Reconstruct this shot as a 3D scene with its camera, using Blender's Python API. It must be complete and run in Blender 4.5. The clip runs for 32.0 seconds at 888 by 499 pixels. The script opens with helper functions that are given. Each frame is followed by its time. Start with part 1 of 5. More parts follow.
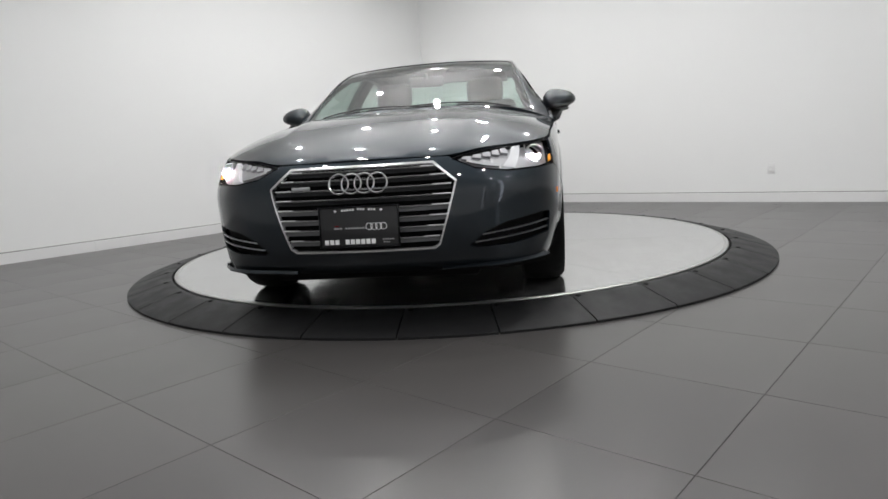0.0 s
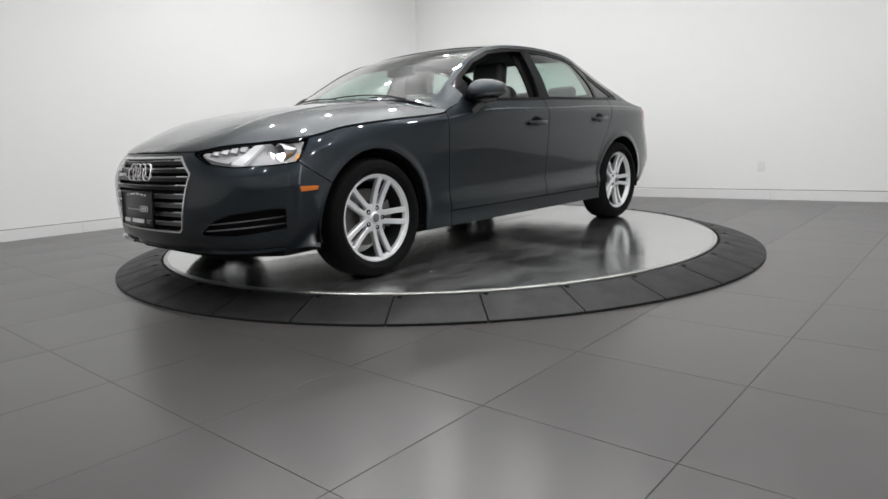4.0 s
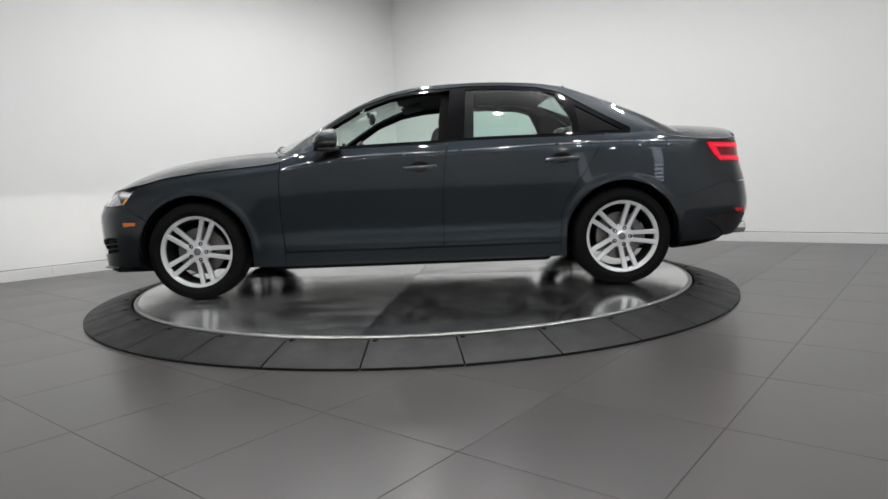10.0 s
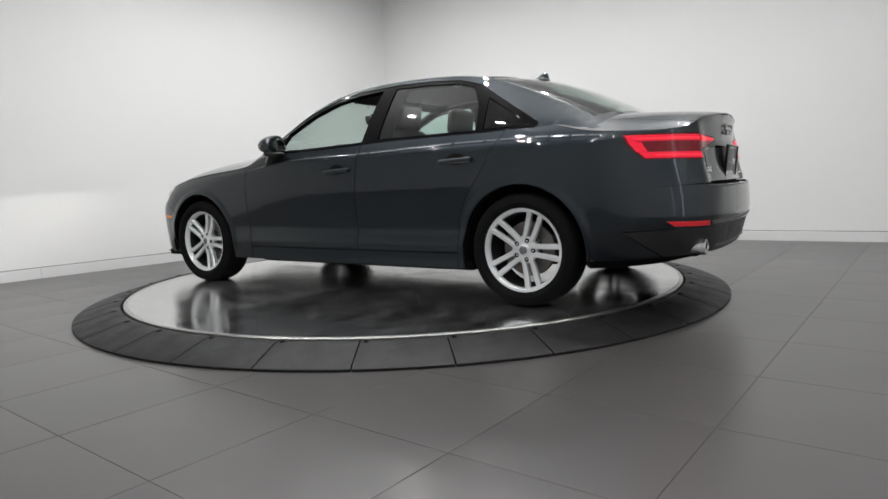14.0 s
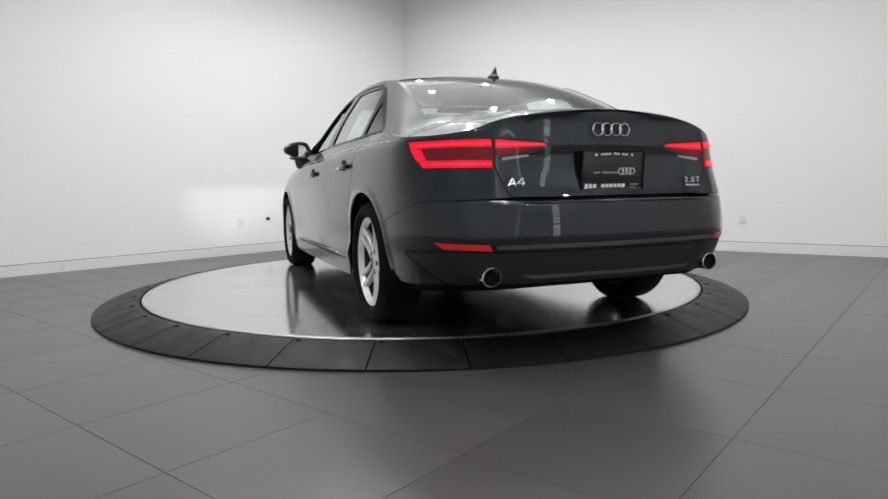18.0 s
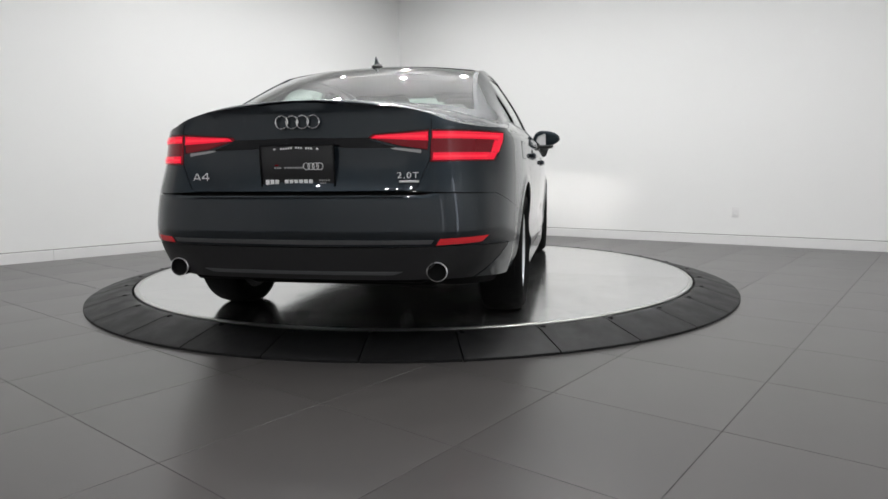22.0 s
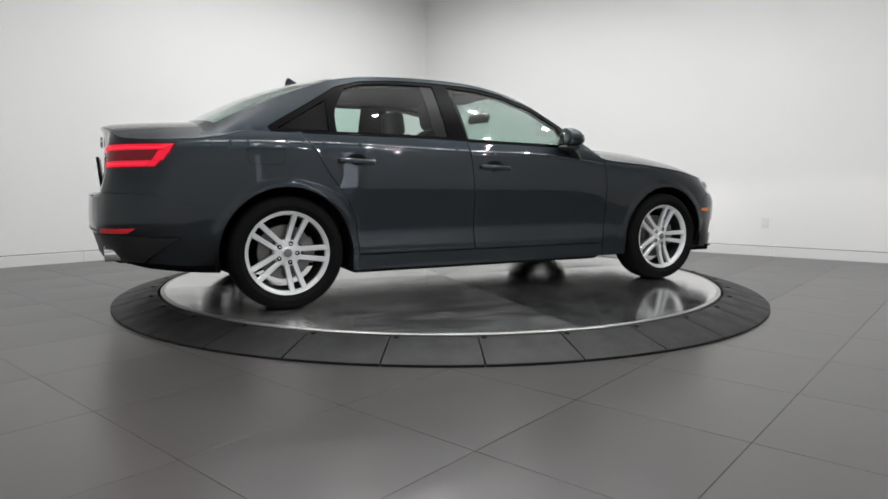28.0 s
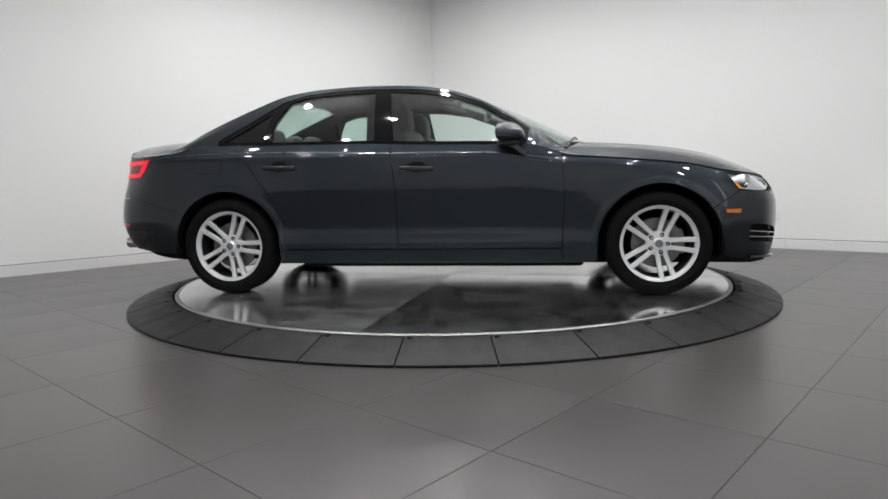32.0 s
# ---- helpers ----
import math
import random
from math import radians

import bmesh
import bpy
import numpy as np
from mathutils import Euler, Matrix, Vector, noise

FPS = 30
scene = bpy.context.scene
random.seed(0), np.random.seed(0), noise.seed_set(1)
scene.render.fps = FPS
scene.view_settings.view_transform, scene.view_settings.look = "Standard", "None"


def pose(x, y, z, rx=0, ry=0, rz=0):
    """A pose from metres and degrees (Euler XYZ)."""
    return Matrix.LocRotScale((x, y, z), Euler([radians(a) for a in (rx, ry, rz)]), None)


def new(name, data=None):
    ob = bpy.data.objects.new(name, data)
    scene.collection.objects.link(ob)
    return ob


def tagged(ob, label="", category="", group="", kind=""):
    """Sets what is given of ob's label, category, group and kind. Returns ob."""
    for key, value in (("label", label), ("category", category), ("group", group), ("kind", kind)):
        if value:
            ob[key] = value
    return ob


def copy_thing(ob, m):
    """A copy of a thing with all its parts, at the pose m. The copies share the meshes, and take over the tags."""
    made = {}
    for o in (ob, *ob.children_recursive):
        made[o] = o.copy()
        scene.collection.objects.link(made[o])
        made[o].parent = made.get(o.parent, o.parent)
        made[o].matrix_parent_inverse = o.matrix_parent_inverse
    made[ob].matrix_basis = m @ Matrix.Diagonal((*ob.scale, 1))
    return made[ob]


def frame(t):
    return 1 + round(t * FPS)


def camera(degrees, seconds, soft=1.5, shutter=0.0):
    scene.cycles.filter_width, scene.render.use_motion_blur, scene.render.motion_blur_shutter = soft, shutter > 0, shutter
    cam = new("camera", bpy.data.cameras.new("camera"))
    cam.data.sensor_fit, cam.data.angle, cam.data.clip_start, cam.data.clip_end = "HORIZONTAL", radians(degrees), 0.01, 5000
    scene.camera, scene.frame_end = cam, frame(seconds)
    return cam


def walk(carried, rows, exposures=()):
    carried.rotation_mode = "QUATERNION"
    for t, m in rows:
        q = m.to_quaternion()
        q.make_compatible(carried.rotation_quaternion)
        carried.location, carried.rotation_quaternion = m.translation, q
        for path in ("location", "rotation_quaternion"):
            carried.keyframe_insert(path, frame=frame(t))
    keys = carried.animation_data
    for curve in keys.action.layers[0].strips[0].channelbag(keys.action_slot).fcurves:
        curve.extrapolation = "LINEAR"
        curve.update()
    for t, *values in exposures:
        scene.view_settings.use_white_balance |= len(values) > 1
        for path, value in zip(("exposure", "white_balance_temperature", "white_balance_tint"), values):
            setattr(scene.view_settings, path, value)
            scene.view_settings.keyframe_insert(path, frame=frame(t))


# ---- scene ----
cam = camera(69.61, 32.0, 1.6)
PATH = [
    (0.0, pose(-0.010, -5.042, 0.826, 80.95, 3.61, -0.15)),
    (0.5, pose(-0.017, -5.043, 0.826, 80.71, 3.30, -0.10)),
    (1.0, pose(-0.005, -5.042, 0.814, 80.70, 2.25, 0.41)),
    (1.5, pose(-0.012, -5.046, 0.820, 80.29, 1.56, -0.00)),
    (2.0, pose(-0.001, -5.041, 0.817, 80.11, 2.14, 0.16)),
    (2.5, pose(-0.004, -5.044, 0.817, 79.92, 2.33, -0.11)),
    (3.0, pose(-0.010, -5.049, 0.814, 80.12, 2.13, -0.41)),
    (3.5, pose(-0.013, -5.054, 0.817, 80.07, 2.14, -0.80)),
    (5.5, pose(-0.001, -5.033, 0.803, 80.83, 2.15, -0.69)),
    (6.0, pose(0.006, -5.033, 0.805, 82.28, 1.30, -0.71)),
    (6.5, pose(0.004, -5.040, 0.808, 82.90, 1.04, -0.65)),
    (7.0, pose(0.006, -5.036, 0.802, 83.43, 1.18, -0.42)),
    (7.5, pose(0.002, -5.040, 0.807, 83.42, 1.22, -0.54)),
    (8.0, pose(0.005, -5.039, 0.807, 83.31, 1.78, -0.66)),
    (8.5, pose(0.009, -5.034, 0.804, 83.56, 2.29, -0.90)),
    (9.0, pose(0.004, -5.037, 0.804, 83.69, 1.97, -1.54)),
    (9.5, pose(0.002, -5.037, 0.805, 83.77, 1.86, -2.27)),
    (10.0, pose(0.004, -5.036, 0.809, 83.85, 2.15, -2.67)),
    (10.5, pose(0.007, -5.040, 0.808, 84.00, 2.39, -2.75)),
    (11.0, pose(0.006, -5.037, 0.808, 84.06, 2.40, -2.81)),
    (11.5, pose(0.006, -5.032, 0.808, 84.02, 2.79, -3.04)),
    (12.0, pose(0.011, -5.032, 0.816, 83.79, 3.27, -3.31)),
    (12.5, pose(0.010, -5.029, 0.815, 83.90, 3.18, -3.33)),
    (13.0, pose(0.006, -5.029, 0.814, 83.89, 2.94, -3.52)),
    (13.5, pose(0.008, -5.029, 0.817, 83.74, 2.73, -3.55)),
    (14.0, pose(0.013, -5.028, 0.811, 83.78, 2.31, -3.34)),
    (14.5, pose(0.012, -5.029, 0.811, 83.79, 1.48, -2.76)),
    (16.5, pose(-0.012, -5.023, 0.800, 84.28, 1.01, -1.35)),
    (17.0, pose(-0.016, -5.025, 0.804, 84.38, 0.84, -1.68)),
    (17.5, pose(-0.013, -5.029, 0.803, 84.34, 0.68, -1.94)),
    (18.0, pose(-0.003, -5.034, 0.801, 84.30, 0.94, -1.93)),
    (18.5, pose(0.005, -5.036, 0.807, 84.15, 1.43, -1.65)),
    (19.0, pose(-0.000, -5.036, 0.806, 84.19, 1.58, -1.74)),
    (19.5, pose(0.002, -5.034, 0.804, 83.98, 1.09, -1.77)),
    (20.0, pose(-0.001, -5.034, 0.809, 83.78, 0.69, -1.89)),
    (20.5, pose(0.008, -5.037, 0.811, 83.61, 0.46, -1.85)),
    (21.0, pose(0.007, -5.034, 0.810, 83.59, 0.62, -2.03)),
    (21.5, pose(0.003, -5.033, 0.810, 83.48, 0.95, -2.31)),
    (22.0, pose(-0.002, -5.036, 0.808, 83.43, 0.49, -2.43)),
    (22.5, pose(0.001, -5.037, 0.812, 83.28, 0.21, -2.42)),
    (23.0, pose(0.002, -5.034, 0.807, 83.29, 0.02, -2.41)),
    (23.5, pose(-0.001, -5.034, 0.805, 83.24, -0.22, -2.62)),
    (24.0, pose(-0.008, -5.033, 0.803, 83.25, 0.18, -2.94)),
    (24.5, pose(-0.007, -5.036, 0.809, 83.20, 0.71, -3.06)),
    (25.0, pose(0.000, -5.037, 0.806, 83.35, 0.94, -2.83)),
    (25.5, pose(0.009, -5.038, 0.813, 83.26, 0.75, -1.71)),
    (26.0, pose(0.006, -5.021, 0.795, 83.71, -0.20, -0.52)),
    (26.5, pose(0.002, -5.018, 0.788, 84.46, -0.92, -0.31)),
    (28.5, pose(-0.002, -5.022, 0.782, 84.11, 0.33, -0.19)),
    (29.0, pose(-0.002, -5.026, 0.781, 83.98, 0.73, 0.02)),
    (29.5, pose(0.001, -5.032, 0.787, 83.76, 1.25, 0.52)),
    (30.0, pose(0.002, -5.034, 0.792, 83.31, 1.50, 0.97)),
    (30.5, pose(-0.003, -5.032, 0.795, 83.42, 1.28, 0.97)),
    (31.0, pose(-0.008, -5.037, 0.801, 83.45, 1.33, 0.54)),
    (31.5, pose(-0.003, -5.034, 0.798, 83.74, 1.46, 0.55)),
    (32.0, pose(-0.011, -5.037, 0.801, 84.04, 1.17, 0.44)),
]
EXPOSURES = [(0.0, 0.0), (1.0, 0.1), (2.0, 0.17), (3.2, 0.15), (5.0, 0.04), (6.0, 0.0), (13.0, 0.0), (17.0, 0.05), (25.0, 0.08), (32.0, 0.02)]
walk(cam, PATH, EXPOSURES)

DISC_Z = 0.0784
DISC_R = 2.0406
RAMP_R = 2.3312
TURN_0, TURN_RATE = 261.404, -8.4098
CAR_OFF = (0.0058, -0.0479)

# ---- world and lamps ----
world = bpy.data.worlds.new("world")
world.use_nodes = True
scene.world = world
world.node_tree.nodes["Background"].inputs["Color"].default_value = (0.8, 0.85, 0.9, 1)
world.node_tree.nodes["Background"].inputs["Strength"].default_value = 0.05

CEILING_Z = 3.95
# a diamond grid of pendants over the whole floor
# rows j = -6 and -5 are added fill for the viewer's side
PENDANTS = [(-0.1 + 0.92 * i, 0.1 + 0.92 * j) for j in range(-6, 5) for i in range(-3, 5)
            if (i + j) % 2 and (i > -3 or j < -1) and abs(0.92 * i) + max(0, 0.92 * j) < 3.9]
PENDANT_Z = 3.45


def pendant_lamps():
    """Each pendant throws its light down, less in the aisle before the turntable; up-facing lamps over it are added to
    fill the ceiling.
    """
    for watts, dz, flip, near in ((12.8, 0.0, 0, False), (8.8, 0.0, 0, True), (7.4, 0.06, 180, False)):
        data = bpy.data.lights.new("pendant_lamp", "AREA")
        data.shape, data.size = "DISK", 0.09
        data.energy = watts
        data.color = (1.0, 0.998, 0.995)
        for x, y in PENDANTS:
            if flip and y < -1.2 or not flip and (y < -2.2 and abs(x) < 1.8) != near:
                continue
            lamp = new("pendant_lamp", data)
            lamp.matrix_world = pose(x, y, PENDANT_Z + dz, flip)


pendant_lamps()

# ---- materials ----
def material(name, color, rough=0.5, metal=0.0, **more):
    m = bpy.data.materials.new(name)
    m.use_nodes = True
    b = m.node_tree.nodes["Principled BSDF"]
    b.inputs["Base Color"].default_value = (*color, 1)
    b.inputs["Roughness"].default_value = rough
    b.inputs["Metallic"].default_value = metal
    for key, value in more.items():
        b.inputs[key.replace("_", " ")].default_value = value
    return m


def add(m, kind, **values):
    n = m.node_tree.nodes.new(kind)
    for key, value in values.items():
        n.inputs[key.replace("_", " ")].default_value = value
    return n


def vary(m, color, scale, amount, rough=None, bump=0.0, bump_scale=None, stretch=(1, 1, 1), spread=0.1):
    """Colour and gloss that vary at two scales, with fine relief."""
    t, b = m.node_tree, m.node_tree.nodes["Principled BSDF"]
    co = t.nodes.new("ShaderNodeTexCoord")
    mp = t.nodes.new("ShaderNodeMapping")
    mp.inputs["Scale"].default_value = stretch
    t.links.new(co.outputs["Object"], mp.inputs["Vector"])
    big = add(m, "ShaderNodeTexNoise", Scale=scale, Detail=5.0, Roughness=0.6)
    fine = add(m, "ShaderNodeTexNoise", Scale=bump_scale or scale * 30, Detail=3.0)
    for n in (big, fine):
        t.links.new(mp.outputs["Vector"], n.inputs["Vector"])
    mix = t.nodes.new("ShaderNodeMix")
    mix.data_type = "RGBA"
    mix.inputs[6].default_value = (*[c * (1 - amount) for c in color], 1)
    mix.inputs[7].default_value = (*[min(1, c * (1 + amount)) for c in color], 1)
    half = add(m, "ShaderNodeMath")
    half.operation = "MULTIPLY_ADD"
    half.inputs[1].default_value = 0.3
    t.links.new(fine.outputs["Fac"], half.inputs[0])
    scaled = add(m, "ShaderNodeMath")
    scaled.operation = "MULTIPLY"
    scaled.inputs[1].default_value = 0.7
    t.links.new(big.outputs["Fac"], scaled.inputs[0])
    t.links.new(scaled.outputs[0], half.inputs[2])
    t.links.new(half.outputs[0], mix.inputs[0])
    t.links.new(mix.outputs[2], b.inputs["Base Color"])
    if rough is not None:
        rr = t.nodes.new("ShaderNodeMapRange")
        rr.inputs["From Min"].default_value, rr.inputs["From Max"].default_value = 0.3, 0.7
        rr.inputs["To Min"].default_value, rr.inputs["To Max"].default_value = rough - spread, rough + spread
        t.links.new(big.outputs["Fac"], rr.inputs["Value"])
        t.links.new(rr.outputs["Result"], b.inputs["Roughness"])
    if bump:
        bp = add(m, "ShaderNodeBump", Strength=bump, Distance=0.002)
        t.links.new(fine.outputs["Fac"], bp.inputs["Height"])
        t.links.new(bp.outputs["Normal"], b.inputs["Normal"])
    return m


def tile_material():
    m = vary(material("floor_tile", (0.057, 0.0535, 0.052), 0.29, IOR=1.56), (0.057, 0.0535, 0.052), 1.2, 0.10, 0.29, 0.0, 40, spread=0.02)
    t, b = m.node_tree, m.node_tree.nodes["Principled BSDF"]
    info = t.nodes.new("ShaderNodeObjectInfo")
    link = b.inputs["Base Color"].links[0].from_socket
    hsv = t.nodes.new("ShaderNodeHueSaturation")
    mr = t.nodes.new("ShaderNodeMapRange")
    mr.inputs["To Min"].default_value, mr.inputs["To Max"].default_value = 0.93, 1.07
    t.links.new(info.outputs["Random"], mr.inputs["Value"])
    t.links.new(mr.outputs["Result"], hsv.inputs["Value"])
    t.links.new(link, hsv.inputs["Color"])
    t.links.new(hsv.outputs["Color"], b.inputs["Base Color"])
    return m


WALL = vary(material("wall_paint", (0.8, 0.8, 0.8), 0.6), (0.78, 0.785, 0.775), 0.35, 0.02, 0.6, 0.05, 90)
CEIL = vary(material("ceiling_paint", (0.8, 0.8, 0.8), 0.8), (0.8, 0.8, 0.8), 0.5, 0.05, 0.8)
# walls out of view, added pale so they bounce light onto the car
BACKWALL = vary(material("back_wall_paint", (0.68, 0.68, 0.68), 0.6), (0.68, 0.685, 0.69), 0.5, 0.08, 0.6)
TRIM = vary(material("trim_paint", (0.72, 0.72, 0.72), 0.5), (0.72, 0.72, 0.715), 0.8, 0.02, 0.4)
REVEAL_SHADE = material("reveal_shade_grey", (0.22, 0.22, 0.21), 0.7)
GROUT = vary(material("grout", (0.03, 0.028, 0.027), 0.85), (0.03, 0.028, 0.027), 8.0, 0.2, 0.85)
TILE = tile_material()
RUBBER = vary(material("ramp_rubber", (0.0055, 0.0055, 0.006), 0.54, Specular_IOR_Level=0.28), (0.0055, 0.0055, 0.006), 6.0, 0.3, 0.52, 0.15, 320)
STEEL = vary(material("disc_steel", (0.62, 0.62, 0.61), 0.2, 1.0), (0.6, 0.605, 0.6), 1.2, 0.08, 0.17, 0.0, 40, (1, 2, 1), 0.04)
STEEL_CROSS = vary(material("disc_steel_cross", (0.5, 0.5, 0.5), 0.2, 1.0), (0.60, 0.605, 0.605), 2.4, 0.2, 0.13, 0.0, 40, (1.6, 1, 1), 0.035)


def brush(m, degrees, amount):
    """Brushed metal: the sheen spreads along one direction of the sheet."""
    t, b = m.node_tree, m.node_tree.nodes["Principled BSDF"]
    way = t.nodes.new("ShaderNodeCombineXYZ")
    way.inputs[0].default_value, way.inputs[1].default_value = math.cos(radians(degrees)), math.sin(radians(degrees))
    turn = t.nodes.new("ShaderNodeVectorTransform")
    turn.vector_type, turn.convert_from, turn.convert_to = "VECTOR", "OBJECT", "WORLD"
    t.links.new(way.outputs[0], turn.inputs[0])
    t.links.new(turn.outputs[0], b.inputs["Tangent"])
    b.inputs["Anisotropic"].default_value = amount


def scuff(m, scale, stretch, least):
    """Dull scuffs and dust left on polished metal."""
    t, b = m.node_tree, m.node_tree.nodes["Principled BSDF"]
    co = t.nodes.new("ShaderNodeTexCoord")
    mp = t.nodes.new("ShaderNodeMapping")
    mp.inputs["Scale"].default_value = stretch
    t.links.new(co.outputs["Object"], mp.inputs["Vector"])
    marks = add(m, "ShaderNodeTexNoise", Scale=scale, Detail=9.0, Roughness=0.72, Distortion=0.6)
    t.links.new(mp.outputs["Vector"], marks.inputs["Vector"])
    dull = t.nodes.new("ShaderNodeMapRange")
    dull.inputs["From Min"].default_value, dull.inputs["From Max"].default_value = 0.42, 0.72
    dull.inputs["To Min"].default_value, dull.inputs["To Max"].default_value = 0.985, least
    t.links.new(marks.outputs["Fac"], dull.inputs["Value"])
    t.links.new(dull.outputs["Result"], b.inputs["Metallic"])


scuff(STEEL, 2.6, (1.0, 2.2, 1.0), 0.80)
scuff(STEEL_CROSS, 3.4, (2.4, 1.0, 1.0), 0.90)
brush(STEEL, 84.3, 0.62)
brush(STEEL_CROSS, -5.7, 0.3)
STEEL_EDGE = material("steel_edge", (0.5, 0.5, 0.49), 0.36, 1.0)
BLACK = material("black_gap", (0.006, 0.006, 0.006), 0.7, Specular_IOR_Level=0.05)
PLASTIC = vary(material("black_plastic", (0.012, 0.012, 0.013), 0.45), (0.013, 0.013, 0.014), 12, 0.2, 0.42)
GLOSS_BLACK = material("gloss_black", (0.004, 0.004, 0.005), 0.06, Specular_IOR_Level=0.25)
CHROME = material("chrome", (0.82, 0.82, 0.83), 0.08, 1.0)
BRIGHT = material("bright_trim", (0.86, 0.86, 0.87), 0.2, 0.9)
BARREL = material("wheel_barrel", (0.02, 0.02, 0.021), 0.5, 0.3)
SATIN = material("satin_metal", (0.62, 0.63, 0.64), 0.28, 1.0)
ALLOY = vary(material("alloy", (0.74, 0.75, 0.76), 0.33, 0.6), (0.74, 0.75, 0.76), 14, 0.04, 0.33, spread=0.04)
TYRE = vary(material("tyre_rubber", (0.005, 0.005, 0.005), 0.7, Specular_IOR_Level=0.06), (0.006, 0.006, 0.006), 20, 0.25, 0.75, 0.1, 300)
IRON = vary(material("brake_iron", (0.2, 0.19, 0.18), 0.4, 0.9), (0.2, 0.19, 0.18), 20, 0.2, 0.4)
UNDER = vary(material("underbody", (0.006, 0.006, 0.006), 0.8, Specular_IOR_Level=0.08), (0.006, 0.006, 0.006), 10, 0.3, 0.8)
FABRIC = vary(material("seat_leather", (0.014, 0.014, 0.015), 0.5), (0.014, 0.014, 0.015), 10, 0.2, 0.5, 0.1, 200)
HEADLINER = vary(material("headliner", (0.05, 0.05, 0.052), 0.9), (0.05, 0.05, 0.052), 10, 0.05, 0.9)


def paint_material():
    """Dark grey metallic: fine flakes under a clear coat."""
    m = material("grey_metallic_paint", (0.03, 0.034, 0.038), 0.42, 0.85, Coat_Weight=1.0, Coat_Roughness=0.012, Coat_IOR=1.5)
    t, b = m.node_tree, m.node_tree.nodes["Principled BSDF"]
    co = t.nodes.new("ShaderNodeTexCoord")
    fl = add(m, "ShaderNodeTexNoise", Scale=900.0, Detail=2.0)
    t.links.new(co.outputs["Object"], fl.inputs["Vector"])
    mix = t.nodes.new("ShaderNodeMix")
    mix.data_type = "RGBA"
    mix.inputs[6].default_value = (0.0076, 0.0117, 0.0156, 1)
    mix.inputs[7].default_value = (0.0157, 0.0236, 0.0310, 1)
    t.links.new(fl.outputs["Fac"], mix.inputs[0])
    t.links.new(mix.outputs[2], b.inputs["Base Color"])
    return m


PAINT = paint_material()


def glass_material(name, tint, rough=0.0, sheen=0.095, rise=0.9):
    """Thin glazing: tinted see-through with a sheen that follows the angle."""
    m = bpy.data.materials.new(name)
    m.use_nodes = True
    t = m.node_tree
    t.nodes.remove(t.nodes["Principled BSDF"])
    out = t.nodes["Material Output"]
    clear = t.nodes.new("ShaderNodeBsdfTransparent")
    clear.inputs["Color"].default_value = (*tint, 1)
    gloss = t.nodes.new("ShaderNodeBsdfGlossy")
    gloss.inputs["Roughness"].default_value = rough
    gloss.inputs["Color"].default_value = (1, 1, 1, 1)
    weight = t.nodes.new("ShaderNodeLayerWeight")
    weight.inputs["Blend"].default_value = 0.5
    power = t.nodes.new("ShaderNodeMath")
    power.operation = "POWER"
    power.inputs[1].default_value = 3.3
    fres = t.nodes.new("ShaderNodeMath")
    fres.operation = "MULTIPLY_ADD"
    fres.inputs[1].default_value, fres.inputs[2].default_value = rise, sheen
    t.links.new(weight.outputs["Facing"], power.inputs[0])
    t.links.new(power.outputs[0], fres.inputs[0])
    mix = t.nodes.new("ShaderNodeMixShader")
    t.links.new(fres.outputs[0], mix.inputs["Fac"])
    t.links.new(clear.outputs[0], mix.inputs[1])
    t.links.new(gloss.outputs[0], mix.inputs[2])
    t.links.new(mix.outputs[0], out.inputs["Surface"])
    return m


GLASS = glass_material("car_glass", (0.765, 0.905, 0.85))
QUARTER_GLASS = glass_material("quarter_glass", (0.34, 0.38, 0.37), 0.0, 0.06, 0.6)
LENS = glass_material("clear_lens", (0.95, 0.95, 0.96), 0.0, 0.001, 0.02)


def glow(name, color, strength, base=(0.02, 0.02, 0.02), rough=0.25):
    return material(name, base, rough, 0, Emission_Color=(*color, 1), Emission_Strength=strength)


LAMP_ON = glow("headlamp_glow", (1.0, 0.97, 0.93), 18000.0)
DRL_ON = glow("running_light_glow", (0.95, 0.97, 1.0), 0.36, (0.3, 0.3, 0.3))
TAIL_ON = glow("tail_light_glow", (1.0, 0.007, 0.042), 0.72, (0.12, 0.0, 0.003))
TAIL_RED = material("tail_lens_red", (0.05, 0.001, 0.003), 0.25, 0, Specular_IOR_Level=0.3, Coat_Weight=0.3, Emission_Color=(1.0, 0.01, 0.04, 1), Emission_Strength=0.075)
AMBER = material("amber_lens", (0.6, 0.16, 0.015), 0.2, 0, Coat_Weight=0.6)

# ---- mesh helpers ----
def mesh_object(name, verts, faces, mat, smooth=False):
    me = bpy.data.meshes.new(name)
    me.from_pydata([tuple(v) for v in verts], [], faces)
    me.update()
    if smooth:
        me.polygons.foreach_set("use_smooth", [True] * len(me.polygons))
    if mat:
        me.materials.append(mat)
    return new(name, me)


def from_bm(name, bm, mat, parent=None, label="", smooth=False, m=None):
    me = bpy.data.meshes.new(name)
    bmesh.ops.recalc_face_normals(bm, faces=bm.faces)
    bm.to_mesh(me)
    bm.free()
    if smooth:
        me.polygons.foreach_set("use_smooth", [True] * len(me.polygons))
        me.set_sharp_from_angle(angle=radians(35))
    me.materials.append(mat)
    ob = new(name, me)
    if m is not None:
        ob.matrix_basis = m
    if parent:
        ob.parent = parent
    if label:
        tagged(ob, label)
    return ob


